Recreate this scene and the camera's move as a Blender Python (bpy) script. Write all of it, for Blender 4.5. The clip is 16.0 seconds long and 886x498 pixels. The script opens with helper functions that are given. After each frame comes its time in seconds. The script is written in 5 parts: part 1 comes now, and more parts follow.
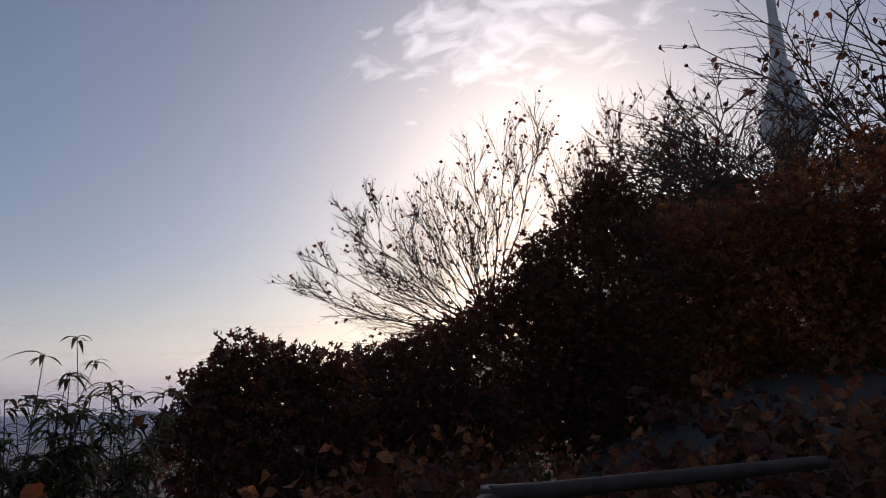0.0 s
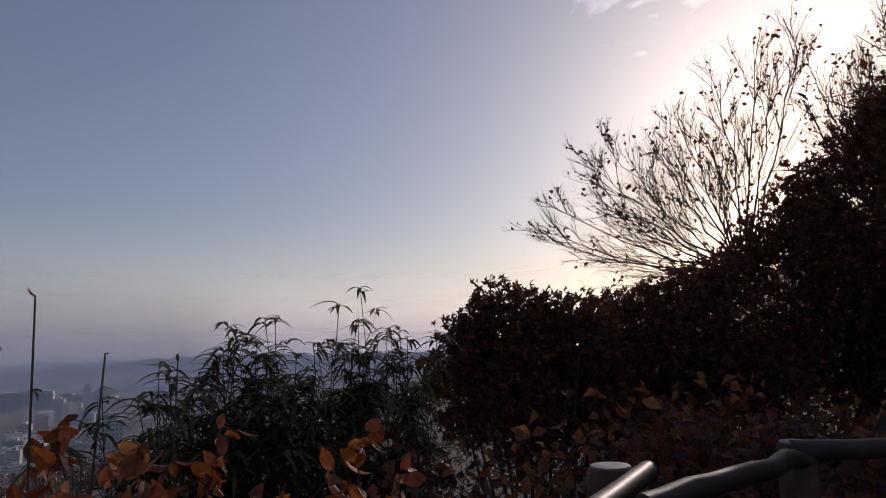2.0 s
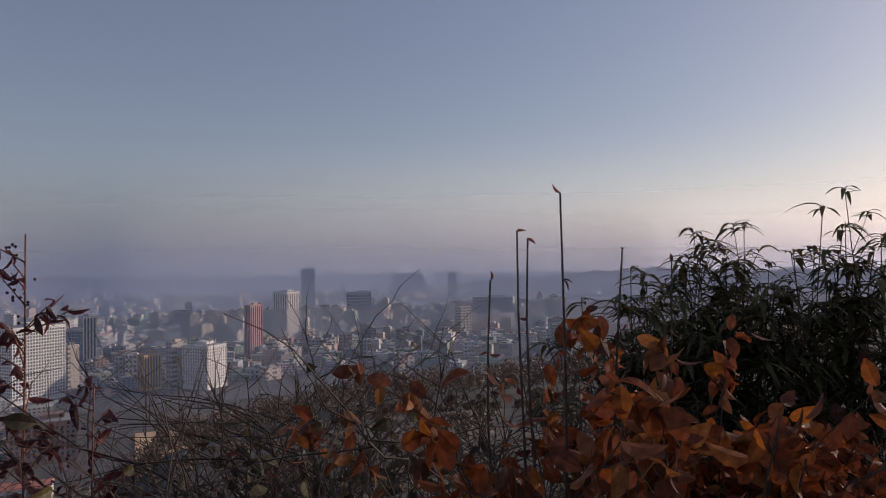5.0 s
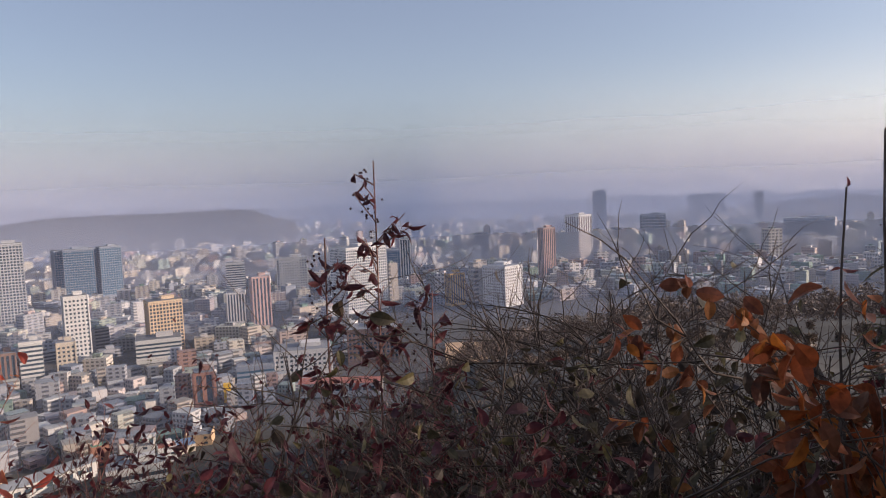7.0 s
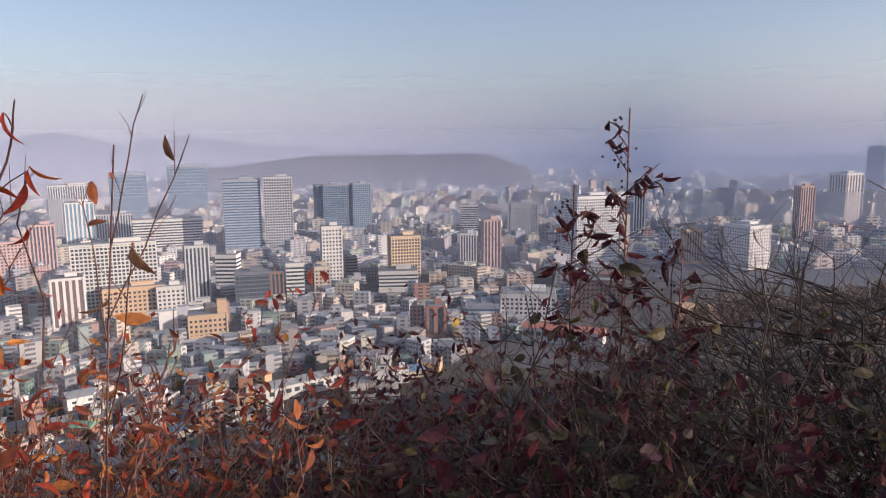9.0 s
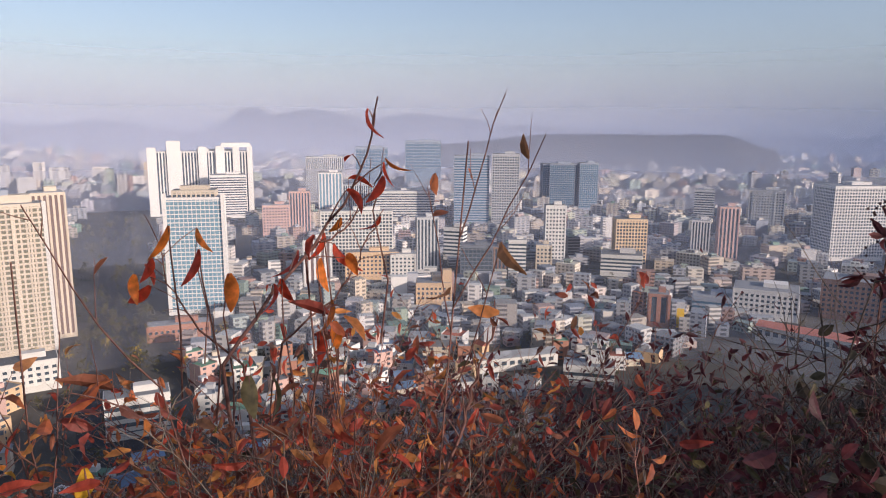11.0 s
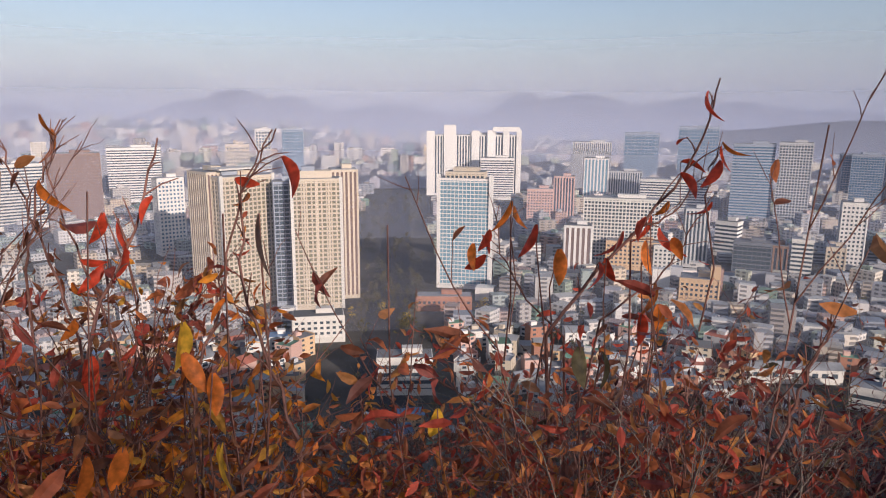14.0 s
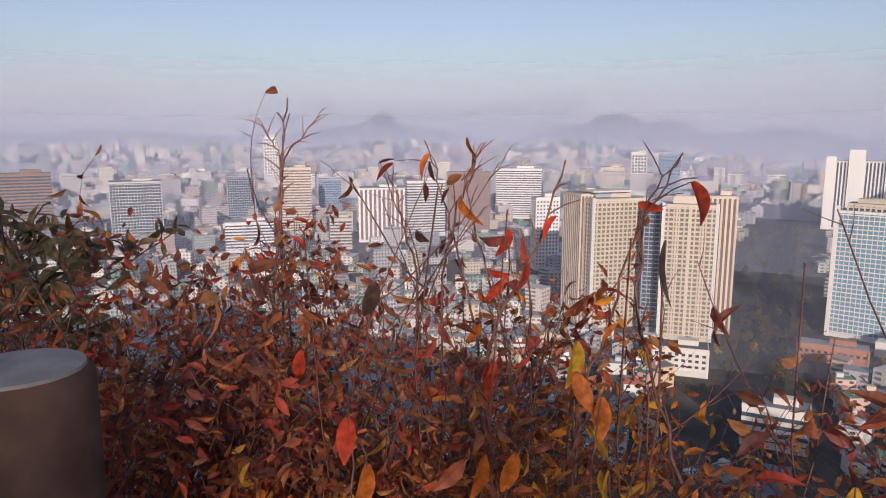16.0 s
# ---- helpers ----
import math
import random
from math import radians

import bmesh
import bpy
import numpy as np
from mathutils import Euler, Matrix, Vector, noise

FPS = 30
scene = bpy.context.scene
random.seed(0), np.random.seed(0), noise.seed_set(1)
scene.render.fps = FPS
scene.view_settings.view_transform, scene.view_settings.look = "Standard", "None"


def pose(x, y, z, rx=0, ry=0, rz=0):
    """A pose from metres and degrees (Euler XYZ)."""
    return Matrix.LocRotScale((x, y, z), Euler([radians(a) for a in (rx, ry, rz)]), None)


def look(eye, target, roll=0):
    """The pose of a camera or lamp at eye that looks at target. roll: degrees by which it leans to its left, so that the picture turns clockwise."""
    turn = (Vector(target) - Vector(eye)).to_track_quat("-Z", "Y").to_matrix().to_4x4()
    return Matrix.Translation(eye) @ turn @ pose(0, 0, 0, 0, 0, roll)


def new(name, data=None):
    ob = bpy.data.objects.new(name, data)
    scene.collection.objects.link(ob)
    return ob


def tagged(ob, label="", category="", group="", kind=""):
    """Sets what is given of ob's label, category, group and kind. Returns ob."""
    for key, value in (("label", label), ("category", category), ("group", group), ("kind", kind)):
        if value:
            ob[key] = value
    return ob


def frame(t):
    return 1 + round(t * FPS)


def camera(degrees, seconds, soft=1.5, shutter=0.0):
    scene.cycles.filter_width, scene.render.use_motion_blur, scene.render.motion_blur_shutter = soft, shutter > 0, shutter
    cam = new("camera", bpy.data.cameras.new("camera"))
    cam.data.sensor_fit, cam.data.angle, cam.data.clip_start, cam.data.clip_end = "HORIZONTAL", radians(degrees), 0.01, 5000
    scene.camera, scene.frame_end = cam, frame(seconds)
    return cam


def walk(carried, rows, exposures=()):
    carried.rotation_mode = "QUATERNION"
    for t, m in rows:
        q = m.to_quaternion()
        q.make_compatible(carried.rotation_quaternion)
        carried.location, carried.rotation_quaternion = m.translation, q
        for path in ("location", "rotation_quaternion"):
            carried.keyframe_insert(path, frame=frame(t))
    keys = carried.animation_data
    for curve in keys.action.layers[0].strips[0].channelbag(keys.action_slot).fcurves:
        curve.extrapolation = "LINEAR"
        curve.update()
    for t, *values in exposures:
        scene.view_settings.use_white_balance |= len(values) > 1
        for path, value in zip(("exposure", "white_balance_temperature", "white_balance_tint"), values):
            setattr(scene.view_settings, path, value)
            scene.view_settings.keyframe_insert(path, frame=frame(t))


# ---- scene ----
EXPOSURES = [(0.0, -0.7, 6350, 20), (2.0, -0.7, 6450, 21), (3.0, -0.68, 6600, 21), (4.2, -0.6, 6750, 22), (6.3, 0.15, 6800, 21), (8.0, 0.4, 6700, 20), (11.0, 0.34, 6450, 19), (14.0, 0.17, 6450, 19), (16.0, 0.07, 6450, 20)]  # seconds, stops, white balance
# ---- camera: a hand-held turn on the spot at a hillside lookout, city ground at z = 0 ----
EYE_Z = 140.0
cam = camera(65.30, 16.0, soft=1.05)
PATH = [  # seconds, x, y, z, pitch, roll, yaw
    (0, -0.045, 0.298, 140.008, 11.60, 1.98, 11.87),
    (0.5, -0.075, 0.306, 140.020, 10.33, 1.81, 16.11),
    (1, -0.137, 0.295, 140.027, 9.35, 1.65, 20.55),
    (1.5, -0.152, 0.272, 140.028, 8.47, 1.79, 25.67),
    (2, -0.163, 0.213, 140.033, 7.56, 1.53, 31.17),
    (2.5, -0.191, 0.198, 140.034, 6.82, 1.34, 38.17),
    (3, -0.218, 0.187, 140.027, 6.17, 1.20, 42.94),
    (3.5, -0.210, 0.164, 140.020, 5.42, 1.37, 48.71),
    (4, -0.279, 0.171, 140.014, 4.59, 1.42, 55.51),
    (4.2, -0.323, 0.180, 140.009, 4.04, 0.99, 57.23),
    (6.3, -0.367, 0.063, 139.977, -3.02, 1.91, 79.41),
    (6.5, -0.356, 0.061, 139.974, -3.53, 1.64, 80.80),
    (7, -0.352, 0.052, 139.970, -4.52, 2.31, 89.68),
    (7.5, -0.344, 0.057, 139.964, -5.43, 0.92, 94.94),
    (8, -0.356, 0.049, 139.959, -6.40, -0.05, 99.12),
    (8.2, -0.350, 0.049, 139.954, -6.86, 0.24, 101.54),
    (10.3, -0.278, -0.184, 140.006, -9.72, -0.09, 118.96),
    (10.5, -0.272, -0.193, 140.006, -9.77, 0.02, 121.27),
    (11, -0.253, -0.214, 140.006, -10.06, -0.28, 127.48),
    (11.5, -0.235, -0.227, 140.003, -10.47, -0.28, 131.94),
    (12, -0.214, -0.235, 140.002, -10.99, -0.23, 135.90),
    (12.5, -0.186, -0.237, 140.003, -11.45, -0.28, 139.60),
    (13, -0.173, -0.248, 140.002, -11.62, -0.53, 142.97),
    (13.5, -0.153, -0.258, 140.001, -11.74, -0.56, 146.10),
    (14, -0.131, -0.269, 140.001, -11.38, -0.34, 149.18),
    (14.5, -0.124, -0.293, 140.003, -10.42, -0.31, 157.12),
    (15, -0.110, -0.294, 140.008, -10.31, 0.42, 166.66),
    (15.5, -0.100, -0.295, 140.008, -10.08, -0.01, 172.19),
    (16, -0.092, -0.311, 140.000, -9.57, -0.01, 179.34),
]
walk(cam, [(t, pose(x, y, z, 90 + p, r, w)) for t, x, y, z, p, r, w in PATH], exposures=EXPOSURES)

# ---- light ----
SUN_AZ, SUN_EL = 2.0, 16.9


def polar(az, r, z=0.0):
    a = radians(az)
    return Vector((-math.sin(a) * r, math.cos(a) * r, z))


def toward(az, el, d):
    """A point d metres from the lookout's eye in a direction."""
    e = radians(el)
    return polar(az, d * math.cos(e), EYE_Z + d * math.sin(e))


world = bpy.data.worlds.new("sky")
scene.world = world
world.use_nodes = True
wn = world.node_tree
sky = wn.nodes.new("ShaderNodeTexSky")
sky.sky_type = "NISHITA"
sky.sun_disc = False
sky.sun_elevation, sky.sun_rotation = radians(SUN_EL), radians(-SUN_AZ)
sky.air_density, sky.dust_density, sky.ozone_density, sky.altitude = 1.0, 1.3, 1.6, 150
wn.nodes["Background"].inputs[1].default_value = 0.12
veil = wn.nodes.new("ShaderNodeMix")  # high haze as a flat grey-blue mixed in; evens the sky out
veil.data_type = "RGBA"
veil.inputs[0].default_value, veil.inputs[7].default_value = 0.24, (2.9, 3.15, 4.0, 1)
wn.links.new(sky.outputs[0], veil.inputs[6])
wn.links.new(veil.outputs[2], wn.nodes["Background"].inputs[0])
sun = new("sun", bpy.data.lights.new("sun", "SUN"))
sun.data.energy, sun.data.angle, sun.data.color = 4.4, radians(0.6), (1.0, 0.89, 0.76)
sun.matrix_world = look(polar(SUN_AZ, 100 * math.cos(radians(SUN_EL)), 100 * math.sin(radians(SUN_EL))), (0, 0, 0))


# ---- materials ----
def material(name, color, rough=0.8, vary=0.25, scale=3.0, bump=0.0, metal=0.0, spec=0.3, tint=0.0, coords="Object"):
    m = bpy.data.materials.new(name)
    m.use_nodes = True
    nt = m.node_tree
    b = nt.nodes["Principled BSDF"]
    b.inputs["Roughness"].default_value, b.inputs["Metallic"].default_value = rough, metal
    b.inputs["Specular IOR Level"].default_value = spec
    tc = nt.nodes.new("ShaderNodeTexCoord")
    total = None
    for k, (s, a) in enumerate(((scale, vary), (scale * 0.13, vary * 0.8))):
        n = nt.nodes.new("ShaderNodeTexNoise")
        n.inputs["Scale"].default_value, n.inputs["Detail"].default_value = s, 5
        nt.links.new(tc.outputs[coords], n.inputs["Vector"])
        r = nt.nodes.new("ShaderNodeMapRange")
        r.inputs[1].default_value, r.inputs[2].default_value = 0.25, 0.75
        r.inputs[3].default_value, r.inputs[4].default_value = 1 - a, 1 + a
        nt.links.new(n.outputs[0], r.inputs[0])
        if total is None:
            total, first = r.outputs[0], n
        else:
            q = nt.nodes.new("ShaderNodeMath")
            q.operation = "MULTIPLY"
            nt.links.new(total, q.inputs[0])
            nt.links.new(r.outputs[0], q.inputs[1])
            total = q.outputs[0]
    if tint:
        o = nt.nodes.new("ShaderNodeObjectInfo")
        r = nt.nodes.new("ShaderNodeMapRange")
        r.inputs[3].default_value, r.inputs[4].default_value = 1 - tint, 1 + tint
        nt.links.new(o.outputs["Random"], r.inputs[0])
        q = nt.nodes.new("ShaderNodeMath")
        q.operation = "MULTIPLY"
        nt.links.new(total, q.inputs[0])
        nt.links.new(r.outputs[0], q.inputs[1])
        total = q.outputs[0]
    v = nt.nodes.new("ShaderNodeVectorMath")
    v.operation = "SCALE"
    v.inputs[0].default_value = color
    nt.links.new(total, v.inputs["Scale"])
    nt.links.new(v.outputs[0], b.inputs["Base Color"])
    if bump:
        u = nt.nodes.new("ShaderNodeBump")
        u.inputs["Strength"].default_value = bump
        nt.links.new(first.outputs[0], u.inputs["Height"])
        nt.links.new(u.outputs[0], b.inputs["Normal"])
    return m


def leaf_material(name, colors, through_light=0.4, rough=0.55, spots=0.35):
    """Leaves: each takes its own colour from a row of colours, with darker spots, and lets light through."""
    m = bpy.data.materials.new(name)
    m.use_nodes = True
    nt = m.node_tree
    b, out = nt.nodes["Principled BSDF"], nt.nodes["Material Output"]
    g = nt.nodes.new("ShaderNodeNewGeometry")
    ramp = nt.nodes.new("ShaderNodeValToRGB")
    e = ramp.color_ramp.elements
    while len(e) < len(colors):
        e.new(0.5)
    for k, c in enumerate(colors):
        e[k].position, e[k].color = k / max(1, len(colors) - 1), (*c, 1)
    nt.links.new(g.outputs["Random Per Island"], ramp.inputs[0])
    tc = nt.nodes.new("ShaderNodeTexCoord")
    n = nt.nodes.new("ShaderNodeTexNoise")
    n.inputs["Scale"].default_value, n.inputs["Detail"].default_value = 60, 4
    nt.links.new(tc.outputs["Object"], n.inputs["Vector"])
    r = nt.nodes.new("ShaderNodeMapRange")
    r.inputs[1].default_value, r.inputs[2].default_value = 0.3, 0.7
    r.inputs[3].default_value, r.inputs[4].default_value = 1 - spots, 1 + spots
    nt.links.new(n.outputs[0], r.inputs[0])
    v = nt.nodes.new("ShaderNodeVectorMath")
    v.operation = "SCALE"
    nt.links.new(ramp.outputs[0], v.inputs[0])
    nt.links.new(r.outputs[0], v.inputs["Scale"])
    nt.links.new(v.outputs[0], b.inputs["Base Color"])
    b.inputs["Roughness"].default_value, b.inputs["Specular IOR Level"].default_value = rough, 0.3
    t = nt.nodes.new("ShaderNodeBsdfTranslucent")
    nt.links.new(v.outputs[0], t.inputs[0])
    mix = nt.nodes.new("ShaderNodeMixShader")
    mix.inputs[0].default_value = through_light
    nt.links.new(b.outputs[0], mix.inputs[1])
    nt.links.new(t.outputs[0], mix.inputs[2])
    nt.links.new(mix.outputs[0], out.inputs[0])
    return m


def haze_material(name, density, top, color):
    """Sheet standing in for thin haze: scatters a little of the light that falls on it and lets the rest pass; thins
    out with height.
    """
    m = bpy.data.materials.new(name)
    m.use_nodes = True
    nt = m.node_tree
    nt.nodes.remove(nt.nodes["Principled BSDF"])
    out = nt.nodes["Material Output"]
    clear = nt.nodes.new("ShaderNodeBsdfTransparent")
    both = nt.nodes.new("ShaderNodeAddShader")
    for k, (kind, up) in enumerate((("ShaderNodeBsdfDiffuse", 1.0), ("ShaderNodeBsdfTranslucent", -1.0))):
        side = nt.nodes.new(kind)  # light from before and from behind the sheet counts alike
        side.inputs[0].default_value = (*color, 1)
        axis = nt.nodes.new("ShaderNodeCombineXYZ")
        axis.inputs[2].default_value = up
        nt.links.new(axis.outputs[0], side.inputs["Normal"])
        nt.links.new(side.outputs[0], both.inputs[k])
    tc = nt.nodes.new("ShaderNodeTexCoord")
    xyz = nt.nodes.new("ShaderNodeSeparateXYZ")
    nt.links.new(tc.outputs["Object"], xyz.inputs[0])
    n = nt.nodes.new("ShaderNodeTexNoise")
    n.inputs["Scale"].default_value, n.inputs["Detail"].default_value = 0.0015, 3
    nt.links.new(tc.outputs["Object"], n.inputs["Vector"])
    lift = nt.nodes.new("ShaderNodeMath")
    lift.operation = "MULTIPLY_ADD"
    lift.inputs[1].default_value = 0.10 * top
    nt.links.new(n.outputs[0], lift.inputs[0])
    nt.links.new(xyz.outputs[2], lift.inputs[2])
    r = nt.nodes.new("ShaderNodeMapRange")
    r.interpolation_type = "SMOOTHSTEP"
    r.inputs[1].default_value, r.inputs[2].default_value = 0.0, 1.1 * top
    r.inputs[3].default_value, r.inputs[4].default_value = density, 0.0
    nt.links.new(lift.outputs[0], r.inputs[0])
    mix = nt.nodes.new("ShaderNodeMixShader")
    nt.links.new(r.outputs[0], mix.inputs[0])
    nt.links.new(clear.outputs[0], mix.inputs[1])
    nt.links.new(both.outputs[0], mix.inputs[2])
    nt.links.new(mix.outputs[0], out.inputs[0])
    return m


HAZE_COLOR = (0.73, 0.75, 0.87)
M = {
    "ground": material("ground", (0.085, 0.08, 0.072), 0.9, 0.35, 0.05, spec=0.1),
    "asphalt": material("asphalt", (0.05, 0.05, 0.055), 0.9, 0.2, 0.1, spec=0.1),
    "bark": material("bark", (0.10, 0.075, 0.06), 0.85, 0.4, 40, 0.3, spec=0.15),
    "twig_red": material("twig_red", (0.20, 0.10, 0.08), 0.8, 0.4, 60, 0.2, spec=0.15),
    "twig_pale": material("twig_pale", (0.24, 0.19, 0.15), 0.8, 0.35, 60, 0.2, spec=0.15),
    "log": material("log", (0.085, 0.05, 0.038), 0.75, 0.4, 18, 0.5, spec=0.12),
    "rail": material("rail", (0.042, 0.029, 0.023), 0.5, 0.4, 14, 0.6, spec=0.25),
    "log_top": material("log_top", (0.22, 0.20, 0.19), 0.6, 0.25, 30, 0.2),
    "glass": material("glass", (0.06, 0.08, 0.10), 0.18, 0.3, 0.2, spec=0.6),
    "blue_glass": material("blue_glass", (0.07, 0.14, 0.21), 0.15, 0.3, 0.15, spec=0.7),
    "teal_glass": material("teal_glass", (0.15, 0.27, 0.34), 0.2, 0.3, 0.2, spec=0.6),
    "flat_window": material("flat_window", (0.15, 0.14, 0.10), 0.3, 0.35, 0.5, spec=0.5),
    "brown_glass": material("brown_glass", (0.17, 0.12, 0.11), 0.25, 0.3, 0.2, spec=0.5),
    "roof": material("roof", (0.21, 0.22, 0.23), 0.85, 0.3, 0.15, tint=0.4),
    "roof_green": material("roof_green", (0.13, 0.24, 0.17), 0.8, 0.3, 0.15, tint=0.3),
    "roof_red": material("roof_red", (0.36, 0.13, 0.09), 0.8, 0.25, 0.15, tint=0.3),
    "roof_blue": material("roof_blue", (0.13, 0.20, 0.30), 0.6, 0.25, 0.15, tint=0.3),
    "yellow": material("yellow", (0.75, 0.46, 0.03), 0.6, 0.15, 0.3),
    "steel": material("steel", (0.45, 0.46, 0.48), 0.5, 0.15, 0.3, metal=0.3),
}
PAINTS = {
    "white": (0.60, 0.58, 0.55), "cream": (0.49, 0.42, 0.33), "beige": (0.62, 0.46, 0.31), "grey": (0.42, 0.42, 0.42),
    "pale": (0.54, 0.52, 0.48), "dark": (0.13, 0.14, 0.16), "brown": (0.22, 0.14, 0.11), "brick": (0.33, 0.16, 0.11),
    "pink": (0.50, 0.33, 0.28), "tan": (0.52, 0.36, 0.22), "ochre": (0.50, 0.30, 0.10), "slate": (0.27, 0.30, 0.35),
}
for key, c in PAINTS.items():
    M[key] = material(key, c, 0.75, 0.14, 0.12, tint=0.08)


# ---- mesh helpers ----
def fast_mesh(name, verts, faces):
    """A mesh from arrays; all faces have the same number of corners."""
    verts, faces = np.asarray(verts, np.float32).reshape(-1, 3), np.asarray(faces, np.int32)
    me = bpy.data.meshes.new(name)
    n, k = faces.shape
    me.vertices.add(len(verts))
    me.vertices.foreach_set("co", verts.ravel())
    me.loops.add(n * k)
    me.loops.foreach_set("vertex_index", faces.ravel())
    me.polygons.add(n)
    me.polygons.foreach_set("loop_start", np.arange(0, n * k, k, dtype=np.int32))
    me.update(calc_edges=True)
    return me


def put(name, me, mat, parent=None, label="", smooth=False):
    if not me.materials:
        me.materials.append(mat)
    if not smooth:
        me.shade_flat()
    ob = new(name, me)
    ob.parent = parent
    if label:
        ob["label"] = label
    return ob


BOX_V = np.array([(x, y, z) for z in (0, 1) for y in (-.5, .5) for x in (-.5, .5)])
BOX_F = np.array([(0, 2, 3, 1), (4, 5, 7, 6), (0, 1, 5, 4), (1, 3, 7, 5), (3, 2, 6, 7), (2, 0, 4, 6)])


def boxes(items):
    """Arrays of many boxes, each (x, y, z of its base, width, depth, height, turn)."""
    vs, fs = [], []
    for k, (x, y, z, w, d, h, *turn) in enumerate(items):
        v = BOX_V * (w, d, h)
        if turn:
            c, s = math.cos(radians(turn[0])), math.sin(radians(turn[0]))
            v = np.stack((v[:, 0] * c - v[:, 1] * s, v[:, 0] * s + v[:, 1] * c, v[:, 2]), 1)
        vs.append(v + (x, y, z))
        fs.append(BOX_F + 8 * k)
    return np.concatenate(vs), np.concatenate(fs)


def box_part(name, items, mat, parent=None, label=""):
    return put(name, fast_mesh(name, *boxes(items)), mat, parent, label)


UNIT = {}


def unit_box(name, mat, parent, x, y, z, w, d, h, turn=0):
    """One box as an object of its own, on a mesh that all alike boxes share."""
    key = (name, mat.name)
    if key not in UNIT:
        UNIT[key] = fast_mesh(name, BOX_V, BOX_F)
        UNIT[key].shade_flat()
        UNIT[key].materials.append(mat)
    ob = new(name, UNIT[key])
    ob.parent = parent
    ob.matrix_local = Matrix.LocRotScale((x, y, z), Euler((0, 0, radians(turn))), (w, d, h))
    return ob


def thing(name, at, turn=0, label="", category="", group="", kind=""):
    e = new(name)
    e.empty_display_size = 0.2
    e.matrix_world = Matrix.LocRotScale(at, Euler((0, 0, radians(turn))), None)
    return tagged(e, label, category, group, kind)


def lathe(profile, sides=16):
    """A turned solid from (radius, height) pairs, closed above and below."""
    a = np.linspace(0, 2 * math.pi, sides, endpoint=False)
    v = np.concatenate([np.stack((r * np.cos(a), r * np.sin(a), np.full(sides, h)), 1) for r, h in profile])
    f = []
    for k in range(len(profile) - 1):
        for i in range(sides):
            j = (i + 1) % sides
            f.append((k * sides + i, k * sides + j, (k + 1) * sides + j, (k + 1) * sides + i))
    return v, np.array(f)


def tubes(lines, sides=4):
    """Tapered tubes round polylines: each (points, first radius, last radius)."""
    vs, fs, base = [], [], 0
    a = np.linspace(0, 2 * math.pi, sides, endpoint=False)
    ca, sa = np.cos(a)[:, None], np.sin(a)[:, None]
    for pts, r0, r1 in lines:
        pts = np.asarray(pts, float)
        n = len(pts)
        d = np.gradient(pts, axis=0)
        ref = np.array((1.0, 0.3, 0.1)) if abs(d[0][2]) > 0.7 * np.linalg.norm(d[0]) else np.array((0.1, 0.2, 1.0))
        u = np.cross(d, ref)
        u /= np.linalg.norm(u, axis=1)[:, None] + 1e-9
        w = np.cross(d, u)
        w /= np.linalg.norm(w, axis=1)[:, None] + 1e-9
        r = np.linspace(r0, r1, n)[:, None, None]
        vs.append((pts[:, None, :] + r * (ca * u[:, None, :] + sa * w[:, None, :])).reshape(-1, 3))
        i, j = np.meshgrid(np.arange(n - 1), np.arange(sides), indexing="ij")
        i, j = i.ravel(), j.ravel()
        k = (j + 1) % sides
        fs.append(base + np.stack((i * sides + j, i * sides + k, (i + 1) * sides + k, (i + 1) * sides + j), 1))
        base += n * sides
    return np.concatenate(vs), np.concatenate(fs)


# ---- the lie of the land ----
SLOPE = ((-70, -0.30), (-24, -0.29), (-14, -0.265), (-8, -0.24), (-3, -0.21), (2, -0.13), (8, -0.06), (14, -0.01), (20, 0.02), (32, 0.075), (45, 0.125),
         (60, 0.17), (75, 0.195), (88, 0.245), (98, 0.42), (108, 0.60), (215, 0.60), (245, 0.25), (290, -0.28))
PEAKS = ((165.5, 1.75, 2.3), (161.5, 1.1, 2.0), (169.6, 0.6, 2.0), (157, 0.0, 3), (142.7, 1.6, 1.6), (138, 1.15, 4.5), (129, 1.05, 6.0), (153.7, 0.4, 3.5),
         (120.5, 0.1, 6), (113, -0.1, 6), (184.2, 1.6, 1.9), (187.8, 0.6, 2.2), (180.5, 0.2, 2.0), (192, 0.0, 5), (205, 0.1, 9), (95, -0.7, 12), (75, -0.8, 12), (50, -0.7, 14))


def smooth(a, b, x):
    t = min(1, max(0, (x - a) / (b - a)))
    return t * t * (3 - 2 * t)


